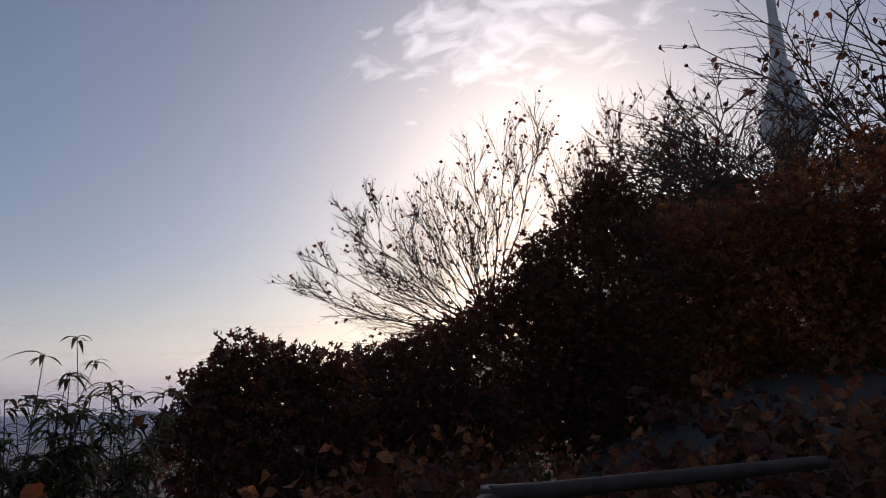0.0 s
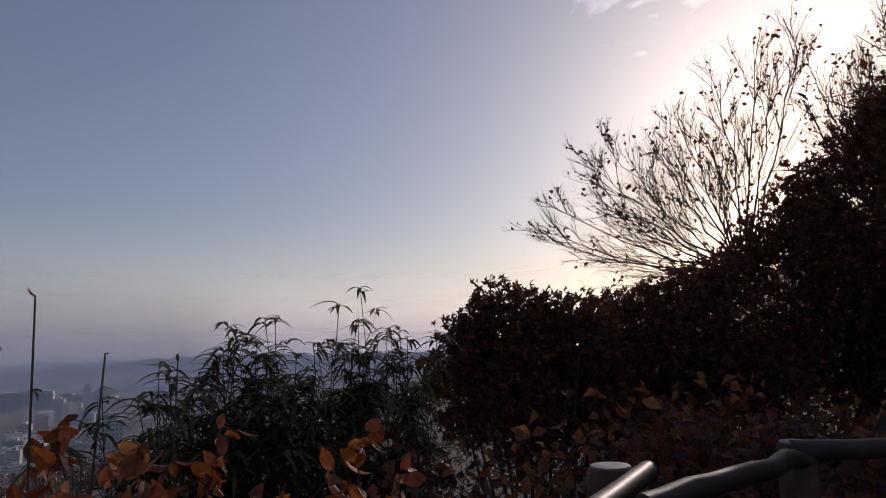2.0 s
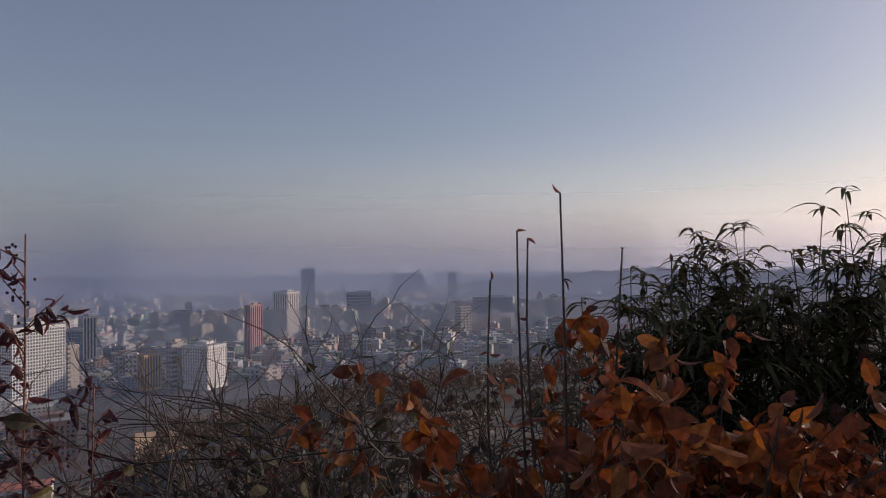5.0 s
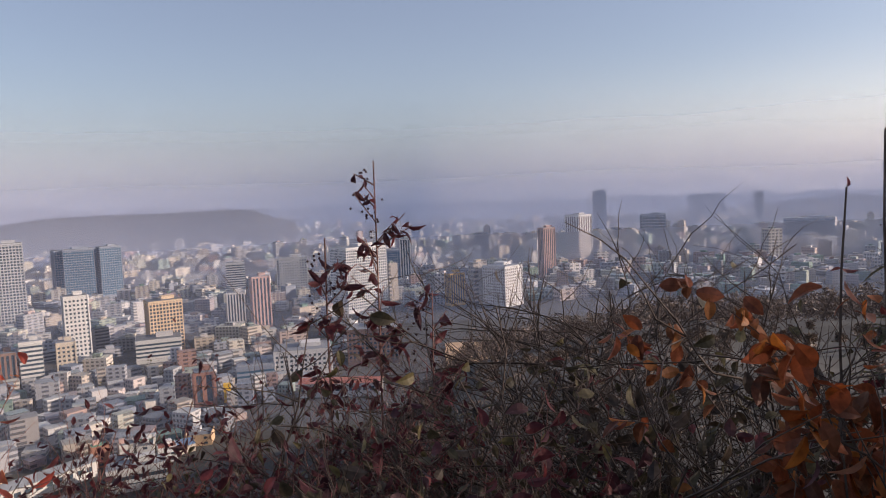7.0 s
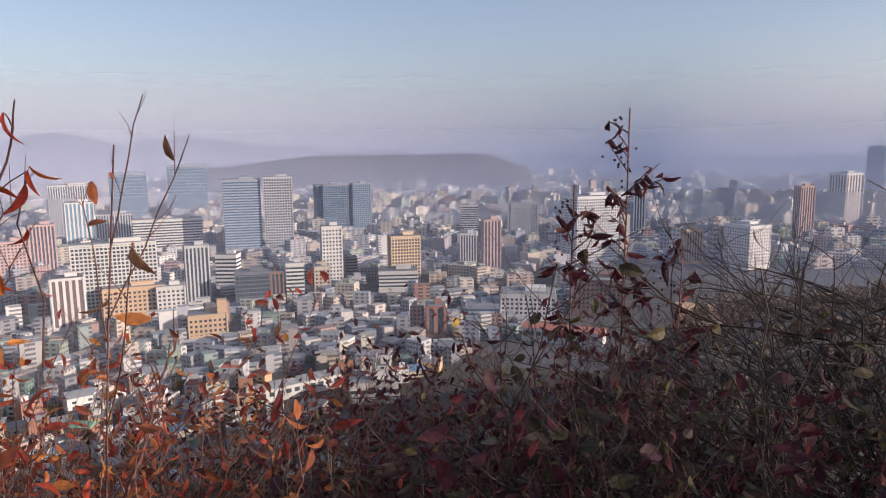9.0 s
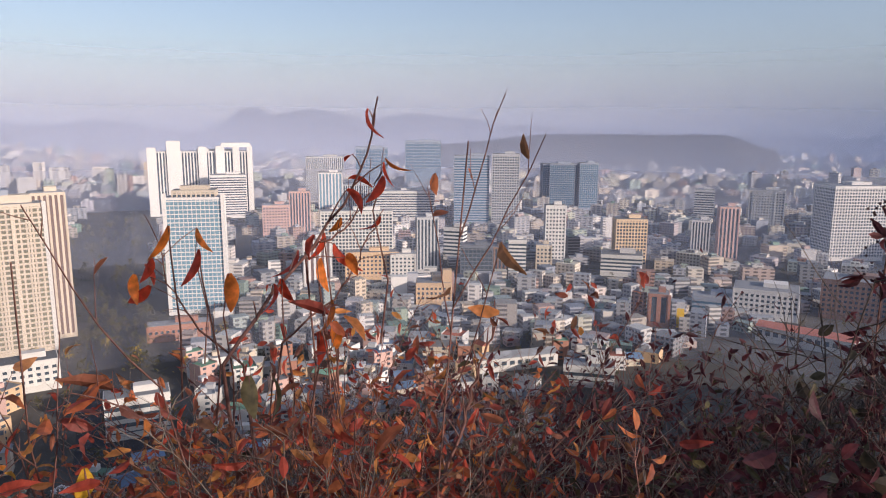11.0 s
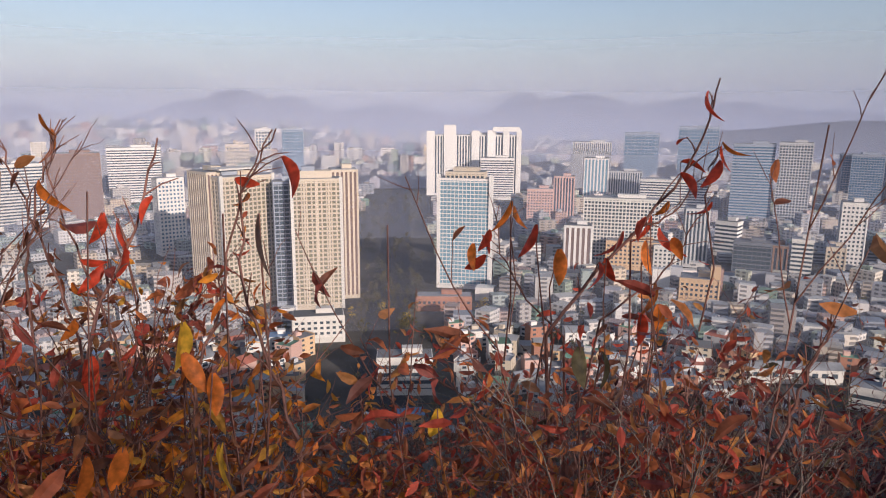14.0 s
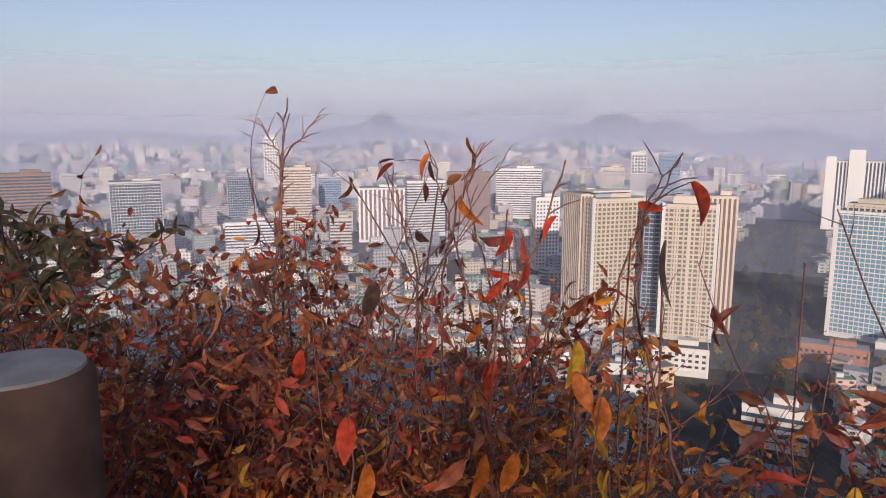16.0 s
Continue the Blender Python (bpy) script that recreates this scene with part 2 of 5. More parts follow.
def ground_height(x, y):
    r = math.hypot(x, y)
    az = math.degrees(math.atan2(-x, y))
    if az < -70:
        az += 360
    s = float(np.interp(az, [a for a, _ in SLOPE], [b for _, b in SLOPE]))
    z = EYE_Z - 1.58
    if s > 0:
        z -= 0.35 * min(max(0, r - 1.9), 5) + s * max(0, r - 6.9)
        if s < 0.4:
            z -= 0.5 * max(0, r - 360)
        z = max(z, 0)
    else:
        z += -s * min(max(0, r - 4), 140)
        z -= 0.5 * max(0, r - 420)
        z = max(z, 0)
    z += min(1, r / 40) * (1 if z > 3 else 0) * 1.6 * noise.noise((x * 0.05, y * 0.05, 0))
    if az > 150:
        z += 62 * smooth(1400, 3000, r) * smooth(150, 166, az)
    k = smooth(3500, 4300, r)
    if k:
        e = -1.0
        for pa, pe, pw in PEAKS:
            d = (az - pa + 180) % 360 - 180
            e = max(e, -1.0 + (pe + 1.0) * math.exp(-0.5 * abs(d / pw) ** 1.8))
        e += 0.42 * noise.fractal((az * 0.42, r * 0.0016, 3.0), 0.85, 2.1, 6) - 0.12
        z = max(z, k * (EYE_Z + 4300 * math.tan(radians(e))))
    n = smooth(2300, 2650, r) * (1 - smooth(3000, 3400, r))
    if n and 102 < az < 130:
        e = -0.55 - 0.9 * smooth(118, 128, az) - 0.95 * (1 - smooth(102.5, 105.5, az)) + 0.08 * noise.noise((az * 0.6, 0, 7))
        z = max(z, n * (EYE_Z + 2800 * math.tan(radians(e))))
    return z


def terrain():
    rs = np.concatenate(([0.01, 1, 1.9], np.geomspace(2.4, 420, 46), np.geomspace(450, 3300, 26), np.linspace(3420, 4900, 22)))
    azs = np.arange(0, 360, 0.6)
    v = [(*(p := polar(a, r))[:2], ground_height(p[0], p[1])) for r in rs for a in azs]
    n, f = len(azs), []
    for i in range(len(rs) - 1):
        for j in range(n):
            k = (j + 1) % n
            f.append((i * n + j, i * n + k, (i + 1) * n + k, (i + 1) * n + j))
    return put("ground", fast_mesh("ground", v, f), M["ground"], smooth=True)


tagged(terrain(), "dark earth and leaf litter slope running down to the city and out to hazy hills", "ground", kind="structure")

# ---- haze over the city, imitated by see-through sheets ----
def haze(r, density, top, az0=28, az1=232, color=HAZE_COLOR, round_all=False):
    """An upright sheet that stands in for haze round the city; towards the sun it runs on straight, so that it does not
    shade itself.
    """
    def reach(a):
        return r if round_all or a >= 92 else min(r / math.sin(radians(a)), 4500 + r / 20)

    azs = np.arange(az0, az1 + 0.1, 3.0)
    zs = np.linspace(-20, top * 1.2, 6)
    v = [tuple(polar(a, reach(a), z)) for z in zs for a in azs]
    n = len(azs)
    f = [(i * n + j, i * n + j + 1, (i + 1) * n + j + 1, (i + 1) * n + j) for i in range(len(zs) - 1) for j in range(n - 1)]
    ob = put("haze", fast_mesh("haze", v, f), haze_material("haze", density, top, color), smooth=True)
    return tagged(ob, "see-through sheet standing in for thin bluish morning haze", "haze", kind="structure")


# the 110 m sheet is added to lift dark woods, like lens glare
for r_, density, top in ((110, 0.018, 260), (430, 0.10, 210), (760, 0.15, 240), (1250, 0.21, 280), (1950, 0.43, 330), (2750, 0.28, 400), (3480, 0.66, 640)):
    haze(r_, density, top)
# outer ring lays a pale haze colour over the sky near the horizon
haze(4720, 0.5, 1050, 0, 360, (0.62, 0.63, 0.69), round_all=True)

# ---- city ----
TAKEN = []


def facade(parent, w, d, h, wall, glass, style, storey, bay, dx=0, dy=0, turn=0):
    """A block with recessed glass: floor bands and piers stand proud of a glass core."""
    band, pier = {"grid": (0.50, 0.46), "band": (0.50, 0.0), "fins": (0.0, 0.45), "curtain": (0.22, 0.12), "dense": (0.36, 0.32), "apt": (0.36, 0.30)}[style]
    c, s = math.cos(radians(turn)), math.sin(radians(turn))

    def at(x, y):
        return dx + x * c - y * s, dy + x * s + y * c

    unit_box("glazing", glass, parent, dx, dy, 0, w, d, h - 0.5, turn)
    unit_box("plinth", wall, parent, dx, dy, 0, w + 0.9, d + 0.9, storey * 0.9, turn)
    unit_box("cornice", wall, parent, dx, dy, h - storey * 0.55, w + 0.9, d + 0.9, storey * 0.55, turn)
    n = max(2, int(round(h / storey)))
    if band:
        for k in range(1, n):
            unit_box("floor_band", wall, parent, dx, dy, k * h / n, w + 0.5, d + 0.5, band * h / n, turn)
    if pier:
        m = max(2, int(round(w / bay)))
        for k in range(m + 1):
            unit_box("pier", wall, parent, *at(-w / 2 + k * w / m, -d / 2), 0, pier * w / m, 0.8, h - 0.2, turn)
        m = max(1, int(round(d / bay)))
        for side in (-1, 1):
            for k in range(m + 1):
                unit_box("pier", wall, parent, *at(side * w / 2, -d / 2 + k * d / m), 0, 0.8, pier * d / m, h - 0.2, turn)
    unit_box("roof", M["roof"], parent, dx, dy, h - 0.3, w, d, 0.5, turn)
    unit_box("plant_room", wall, parent, *at(0.14 * w, 0.1 * d), h, 0.38 * w, 0.45 * d, 3.2, turn)


def tower(az, r, w, h, paint, style, label, d=None, turn=0, glass="glass", storey=3.7, bay=3.6, category="building", name="office_tower"):
    d = d or min(30, max(14, 0.7 * w))
    if r > 1350:
        storey, bay = storey * 1.9, bay * 1.8
    p = polar(az, r + d / 2)
    TAKEN.append((p[0], p[1], 0.62 * max(w, d)))
    e = thing(name, (p[0], p[1], ground_height(p[0], p[1])), az + turn, label, category, "city towers")
    facade(e, w, d, h, M[paint], M[glass], style, storey, bay)
    return e


# twin cream apartment towers with a deep gap between them
e = thing("apartment_tower", polar(165.6, 512), 165.6 + 31, "tall cream apartment tower with rows of small windows", "apartment tower", "apartment towers")
facade(e, 42, 22, 94, M["cream"], M["flat_window"], "apt", 3.15, 3.4)
facade(e, 20, 26, 97, M["cream"], M["brown_glass"], "fins", 3.15, 3.0, -14, 14)
for x_ in (-20.6, 20.6):
    unit_box("corner_column", M["pale"], e, x_, -10.8, 0, 2.4, 2.0, 95)
unit_box("roof_canopy", M["pale"], e, -3, 2, 98.2, 30, 16, 1.2)
unit_box("lift_house", M["slate"], e, -6, 3, 94.5, 16, 10, 3.6)
e = thing("apartment_tower", polar(159.6, 492), 159.6 + 3, "tall cream apartment tower with balcony windows above low shops", "apartment tower", "apartment towers")
facade(e, 34, 16, 93, M["cream"], M["flat_window"], "apt", 3.15, 3.3)
# slate wing: shade on the tower's left side put into darker paint
facade(e, 14, 18, 90, M["slate"], M["glass"], "curtain", 3.15, 3.5, -22, 14)
facade(e, 19, 20, 97, M["cream"], M["brown_glass"], "fins", 3.15, 3.2, 21.5, 26)
unit_box("crown", M["cream"], e, 0, 2, 93, 22, 10, 5)
unit_box("lift_house", M["slate"], e, -5, 2, 98, 9, 8, 3)
unit_box("pilaster", M["cream"], e, 0, -8.2, 0, 2.2, 1.6, 91.5)
for x_ in (-16.8, 16.8):
    unit_box("corner_column", M["pale"], e, x_, -7.9, 0, 2.2, 1.8, 94)
for x_ in (-8.4, 8.4):
    unit_box("rib", M["cream"], e, x_, -8.2, 0, 1.1, 1.3, 92)
e = thing("apartment_tower", polar(147.2, 545), 147.2 - 9, "teal glass apartment tower with white frame and stepped crown", "apartment tower", "apartment towers")
facade(e, 40, 18, 88, M["white"], M["teal_glass"], "curtain", 3.15, 3.0)
facade(e, 30, 14, 93, M["cream"], M["glass"], "apt", 3.15, 3.4, 0, 0)
unit_box("crown", M["cream"], e, 0, 1, 93, 20, 10, 3)
unit_box("corner_column", M["white"], e, -20.4, -9.4, 0, 2.6, 2.2, 91)
unit_box("corner_column", M["white"], e, 20.4, -9.4, 0, 2.6, 2.2, 91)
for a_, r_ in ((165.6, 512), (159.6, 500), (147.2, 545)):
    TAKEN.append((*polar(a_, r_)[:2], 34))

# the white twin block with tall blank fins
e = thing("hotel_tower", polar(146.6, 1165), 146.6, "broad white hotel tower with tall blank fins", "hotel", "city towers")
facade(e, 150, 26, 100, M["white"], M["glass"], "fins", 3.6, 4.6)
for x_, w_, h_ in ((-72, 13, 106), (-40, 20, 116), (2, 13, 107), (28, 13, 108), (52, 44, 112), (73, 8, 108)):
    unit_box("fin", M["white"], e, x_, -13.5, 0, w_ if w_ < 30 else 10, 6, h_)
unit_box("top_beam", M["white"], e, 52, -13, 106, 44, 10, 7)
TAKEN.append((*polar(146.6, 1165)[:2], 80))

tower(144.7, 1100, 52, 66, "white", "band", "white slab office block with ribbon windows")
tower(134.6, 645, 66, 62, "pale", "dense", "wide pale hotel slab with many small windows", d=16, storey=3.2, bay=3.2, name="hotel_slab")
tower(133.4, 628, 48, 26, "tan", "grid", "tan lower wing in front of a hotel slab", d=14, name="hotel_wing")
tower(170.9, 709, 24, 75, "white", "grid", "white tower with blue window grid", glass="blue_glass", turn=18)
tower(168.3, 720, 15, 80, "slate", "curtain", "dark teal glass tower", glass="teal_glass")
tower(184.4, 888, 57, 70, "white", "fins", "white office tower with black vertical window stripes", glass="brown_glass", bay=6)
tower(180.9, 935, 52, 76, "pale", "band", "pale tower with horizontal window bands", turn=12)
tower(177.2, 966, 60, 85, "brown", "curtain", "dark brown glass office tower", glass="brown_glass")
tower(173.1, 1140, 74, 82, "white", "band", "white office slab with ribbon windows")
tower(163.6, 1590, 32, 95, "pale", "dense", "slim pale tower in haze")
tower(165.6, 1520, 45, 66, "cream", "grid", "cream office block among city buildings")
tower(161.3, 1525, 44, 98, "slate", "curtain", "dark blue-grey glass tower", glass="blue_glass")
tower(137.1, 1300, 68, 84, "pale", "fins", "pale tower with a brown top and vertical fins")
tower(136.7, 1130, 37, 66, "white", "fins", "white tower with green glass front", glass="teal_glass", bay=5)
tower(133.3, 1490, 68, 96, "slate", "curtain", "dark blue glass office tower", glass="blue_glass")
tower(129.1, 1655, 84, 106, "slate", "curtain", "broad blue glass tower with a dark top", glass="blue_glass")
tower(134.4, 1160, 52, 44, "grey", "fins", "grey office block with vertical windows")
tower(139.2, 915, 26, 56, "pink", "fins", "pinkish brick tower with narrow windows")
tower(137.9, 605, 23, 42, "white", "fins", "dark block with white vertical piers", glass="brown_glass", bay=4.4)
tower(141.1, 905, 33, 40, "pink", "grid", "pink-grey office block among city buildings")
tower(125.1, 990, 50, 99, "slate", "band", "dark glass tower with a white striped top", glass="blue_glass")
tower(122.3, 986, 38, 102, "grey", "dense", "grey gridded office tower")
tower(117.7, 1200, 42, 78, "slate", "curtain", "dark glass office tower", glass="blue_glass")
tower(115.7, 1202, 31, 80, "slate", "curtain", "dark blue glass tower", glass="blue_glass", turn=14)
tower(118.2, 714, 20, 61, "white", "grid", "white tower with square dark windows", turn=8, bay=3.2)
tower(112.2, 707, 30, 50, "beige", "dense", "beige tower block with small square windows", turn=12, storey=3.3, bay=3.0)
tower(112.7, 665, 38, 21, "pale", "band", "low pale block with window ribbons")
tower(104.9, 785, 19, 58, "pink", "fins", "brown-pink tower with narrow window strips", turn=12)
tower(106.8, 826, 19, 37, "white", "fins", "block with white vertical stripes", bay=3)
tower(102.5, 1042, 27, 53, "grey", "grid", "grey office block among city buildings")
tower(96.9, 850, 58, 80, "white", "dense", "white tower with a fine grid of square windows", d=38, turn=33, storey=3.4, bay=3.0)
tower(128.8, 658, 20, 54, "grey", "fins", "grey tower with vertical window strips and a plain base", turn=6)
tower(126.4, 722, 21, 35, "white", "band", "bright white office block with dark window bands", turn=-18)
tower(124.6, 637, 30, 30, "dark", "curtain", "dark glass block with slanted roof edge")
tower(122.8, 640, 14, 29, "brown", "fins", "dark brown narrow block")
tower(130.8, 623, 22, 25, "pale", "grid", "pale office block with window rows")
tower(121.2, 640, 16, 36, "pale", "band", "pale block with window bands")
tower(119.0, 657, 14, 29, "cream", "grid", "cream block with window grid")
e = tower(128.2, 530, 27, 19, "tan", "grid", "tan brick building with a square corner tower", name="brick_building")
unit_box("corner_tower", M["tan"], e, 10.5, -5, 0, 7, 7, 29)
tower(109.6, 500, 13, 24, "brick", "fins", "red brick block with blank sides", bay=6, name="brick_building")
tower(105.6, 546, 28, 14, "slate", "band", "low blue-grey school block", glass="blue_glass", name="school_block")
tower(101.8, 551, 44, 22, "white", "grid", "white school block with window rows", storey=4, name="school_block")
tower(96.0, 577, 42, 30, "brown", "grid", "brown brick block with wide windows", name="brick_building")
tower(130.7, 1030, 90, 45, "pale", "band", "long pale office block")
tower(118.0, 1226, 60, 77, "slate", "curtain", "dark glass office tower", glass="blue_glass", turn=10)
tower(106.7, 1122, 28, 47, "grey", "band", "grey office block among city buildings")
tower(102.3, 1042, 44, 56, "grey", "grid", "grey stepped office tower")
tower(85.0, 840, 32, 50, "white", "grid", "office block with a white window frame on its lit side", d=36, turn=48, glass="brown_glass")
tower(78.7, 1370, 36, 90, "white", "fins", "white residential tower with dark window columns", d=36, turn=45, glass="brown_glass")
tower(77.0, 2035, 38, 132, "slate", "curtain", "tall dark glass tower in haze", glass="blue_glass")
tower(81.3, 1117, 22, 80, "pink", "fins", "pinkish tower among city buildings", turn=35)
tower(93.0, 1104, 16, 72, "pale", "fins", "slim pale tower among city buildings")
tower(94.1, 1090, 24, 56, "slate", "curtain", "dark blue glass block", glass="blue_glass")
tower(89.0, 861, 20, 41, "ochre", "fins", "ochre office block among city buildings", turn=30)
tower(68.9, 3050, 140, 99, "grey", "curtain", "broad tower block in thick haze")
tower(61.9, 1600, 92, 62, "slate", "curtain", "broad dark block in haze")
tower(72.9, 1752, 60, 72, "slate", "curtain", "dark tower block in haze")
tower(76.4, 1440, 22, 54, "white", "grid", "white tower block among city buildings")
tower(65.2, 2785, 32, 103, "grey", "curtain", "slim far tower in haze")
tower(210.5, 945, 56, 93, "brown", "band", "brown office slab with reddish roof edge", d=20)
tower(191.3, 966, 40, 93, "cream", "band", "cream tower with yellowish window bands", glass="brown_glass")
tower(203.3, 953, 60, 79, "grey", "curtain", "grey glass office tower")
tower(195.1, 839, 55, 36, "white", "band", "low white block among city buildings")
tower(187.8, 837, 26, 38, "cream", "band", "rounded block with cream window bands")
tower(193.2, 1750, 32, 123, "pale", "grid", "slim far apartment tower")
tower(195.6, 1145, 42, 72, "slate", "curtain", "dark slab office tower")
tower(188.6, 1115, 36, 67, "slate", "curtain", "dark blue office tower", glass="blue_glass")
tower(152.4, 325, 27, 20, "pale", "band", "pale school building with open balconies", d=12, name="school_block")
tower(159.7, 410, 30, 17, "pale", "grid", "low pale building below the apartment towers", d=14, name="low_block")
tower(149.0, 472, 38, 11, "brick", "grid", "low brick row among city buildings", d=12, name="brick_building")
tower(114.9, 368, 27, 12, "pale", "band", "low white building with long windows", d=12, name="low_block")

# long roofs
def hall(az, r, w, d, h, rise, turn, wall, roof, label):
    p = polar(az, r + d / 2)
    TAKEN.append((p[0], p[1], 0.5 * w))
    e = thing("hall", (p[0], p[1], ground_height(p[0], p[1])), az + turn, label, "building", "low halls")
    unit_box("wall", M[wall], e, 0, 0, 0, w, d, h)
    v = [(-w / 2 - .6, -d / 2 - .6, h), (w / 2 + .6, -d / 2 - .6, h), (w / 2 + .6, d / 2 + .6, h), (-w / 2 - .6, d / 2 + .6, h), (-w / 2 - .6, 0, h + rise), (w / 2 + .6, 0, h + rise)]
    me = bpy.data.meshes.new("roof")
    me.from_pydata(v, [], [(0, 1, 5, 4), (2, 3, 4, 5), (1, 2, 5), (3, 0, 4), (3, 2, 1, 0)])
    put("roof", me, M[roof], e)
    for k in range(int(w / 5)):
        unit_box("window", M["glass"], e, -w / 2 + 2.5 + 5 * k, -d / 2, 0.45 * h, 3, 0.3, 0.3 * h)


hall(121.3, 388, 52, 12, 8, 2.4, 24, "pale", "roof", "long hall with a grey sheet roof")
hall(98.8, 486, 58, 16, 10, 2.5, -12, "pale", "roof_red", "long hall with a dull red roof")
hall(167.6, 350, 34, 12, 9, 3.0, 40, "pink", "roof_red", "row of houses with a red sheet roof")
hall(170.2, 372, 24, 12, 8, 2.5, 30, "white", "roof", "hall with a white curved roof")

# yellow crane with its boom
p = polar(107.9, 505)
e = thing("crane", (p[0], p[1], 0), 107.9, "yellow mobile crane with a long pale boom", "crane")
unit_box("body", M["yellow"], e, 0, 0, 0, 5, 5, 13)
boom = box_part("boom", [(0, 0, -13, 1.4, 1.4, 27)], M["white"], e)
boom.matrix_local = pose(13, 0, 12, 0, 82, 0)

# sandy sports ground beyond the wooded spur
sand = material("sand", (0.50, 0.33, 0.19), 0.9, 0.2, 0.05, spec=0.1)
sg_v = [tuple(polar(a_, r_, 1.2)) for r_ in (505, 640) for a_ in (85.2, 86.8, 88.4, 90.0)]
tagged(put("sports_ground", fast_mesh("sports_ground", sg_v, [(j, j + 4, j + 5, j + 1) for j in range(3)]), sand), "bare sandy sports ground below the woods", "ground", kind="structure")

# avenue between the towers
av = [(154.5, 300), (154.2, 380), (153.6, 520), (153.0, 800), (152.6, 1300)]
av_v = []
for a_, r_ in av:
    c_ = polar(a_, r_)
    t_ = polar(a_ - 90, 1)
    for s_ in (-15, 15):
        av_v.append((c_[0] + s_ * t_[0], c_[1] + s_ * t_[1], 0.3 + ground_height(c_[0], c_[1])))
av_ob = put("road", fast_mesh("road", av_v, [(2 * i, 2 * i + 1, 2 * i + 3, 2 * i + 2) for i in range(len(av) - 1)]), M["asphalt"])
tagged(av_ob, "wide dark asphalt avenue running between towers", "road", kind="structure")
for k in range(44):
    for s_ in (-22, 0, 22):
        TAKEN.append((*(polar(154.3 - 0.04 * k, 300 + 22 * k) + s_ * polar(64, 1))[:2], 15))

rng = np.random.default_rng(5)
SQUARES, FILED = {}, [0]


def free(x, y, rad):
    """Whether a round plot touches none that is taken; the plots are filed in squares of 60 m."""
    while FILED[0] < len(TAKEN):
        q = TAKEN[FILED[0]]
        SQUARES.setdefault((int(q[0] // 60), int(q[1] // 60)), []).append(q)
        FILED[0] += 1
    i, j = int(x // 60), int(y // 60)
    for u in range(i - 2, i + 3):
        for w in range(j - 2, j + 3):
            for a, b, c in SQUARES.get((u, w), ()):
                if (x - a) ** 2 + (y - b) ** 2 < (rad + c) ** 2:
                    return False
    return True


# near houses, each one a thing
WALLS = ["white", "pale", "cream", "pink", "grey", "brick", "tan", "pale", "white"]
ROOFS = ["roof", "roof", "roof_green", "roof", "roof_red", "roof", "roof_green", "roof_blue", "roof"]
PLACES = []
for _ in range(9000):
    a_, r_ = rng.uniform(96, 213), math.sqrt(rng.uniform(262 ** 2, 640 ** 2))
    if a_ < 118 and r_ < 330 + 12 * (118 - a_):
        continue
    w_ = rng.uniform(8, 15)
    p = polar(a_, r_)
    if free(p[0], p[1], 0.55 * w_):
        TAKEN.append((p[0], p[1], 0.55 * w_))
        PLACES.append((p[0], p[1], r_, a_, w_))
PLACES.sort(key=lambda q: q[2])
gable = bpy.data.meshes.new("roof")
gable.from_pydata([(-.5, -.5, 0), (.5, -.5, 0), (.5, .5, 0), (-.5, .5, 0), (-.5, 0, 1), (.5, 0, 1)], [], [(0, 1, 5, 4), (2, 3, 4, 5), (1, 2, 5), (3, 0, 4), (3, 2, 1, 0)])
GABLES = {k: gable.copy() for k in ("roof", "roof_red", "roof_blue", "roof_green")}
for k, me in GABLES.items():
    me.materials.append(M[k])
rest = []
for k, (x, y, r_, a_, w_) in enumerate(PLACES):
    d_, h_ = w_ * rng.uniform(0.65, 1.0), rng.choice((4.5, 6.5, 8.5, 10, 12))
    turn = a_ + rng.normal(0, 14) + rng.choice((0, 0, 25, -20))
    wall, roof = WALLS[rng.integers(9)], ROOFS[rng.integers(9)]
    if k >= 300:
        rest.append((x, y, ground_height(x, y) - 1, w_, d_, h_ + 1 + (rng.random() < .15) * 9, turn))
        continue
    e = thing("house", (x, y, ground_height(x, y)), turn, {"brick": "small brick house", "white": "small white house", "pink": "small pinkish house"}.get(wall, "small rendered house") + {"roof": " with grey roof", "roof_green": " with green painted flat roof", "roof_red": " with red roof", "roof_blue": " with blue roof"}[roof], "house", "hillside houses")
    unit_box("wall", M[wall], e, 0, 0, -1, w_, d_, h_ + 1)
    if rng.random() < 0.3:
        g = new("roof", GABLES[roof])
        g.parent = e
        g.matrix_local = Matrix.LocRotScale((0, 0, h_), None, (w_ + 0.8, d_ + 0.8, 2.0))
    else:
        unit_box("roof", M[roof], e, 0, 0, h_, w_ - 0.5, d_ - 0.5, 0.15)
        for sx in (-1, 1):
            unit_box("parapet", M[wall], e, sx * (w_ / 2 - 0.1), 0, h_, 0.25, d_, 0.9)
        unit_box("roof_hut", M[WALLS[rng.integers(5)]], e, w_ * rng.uniform(-.25, .25), d_ * 0.15, h_, w_ * 0.35, d_ * 0.4, 2.4)
    for j in range(int(h_ // 3)):
        for q in (-.27, .27) if w_ > 9.5 else (0,):
            unit_box("window", M["glass"], e, q * w_, -d_ / 2, 1.0 + 3 * j, 2.1, 0.2, 1.3)


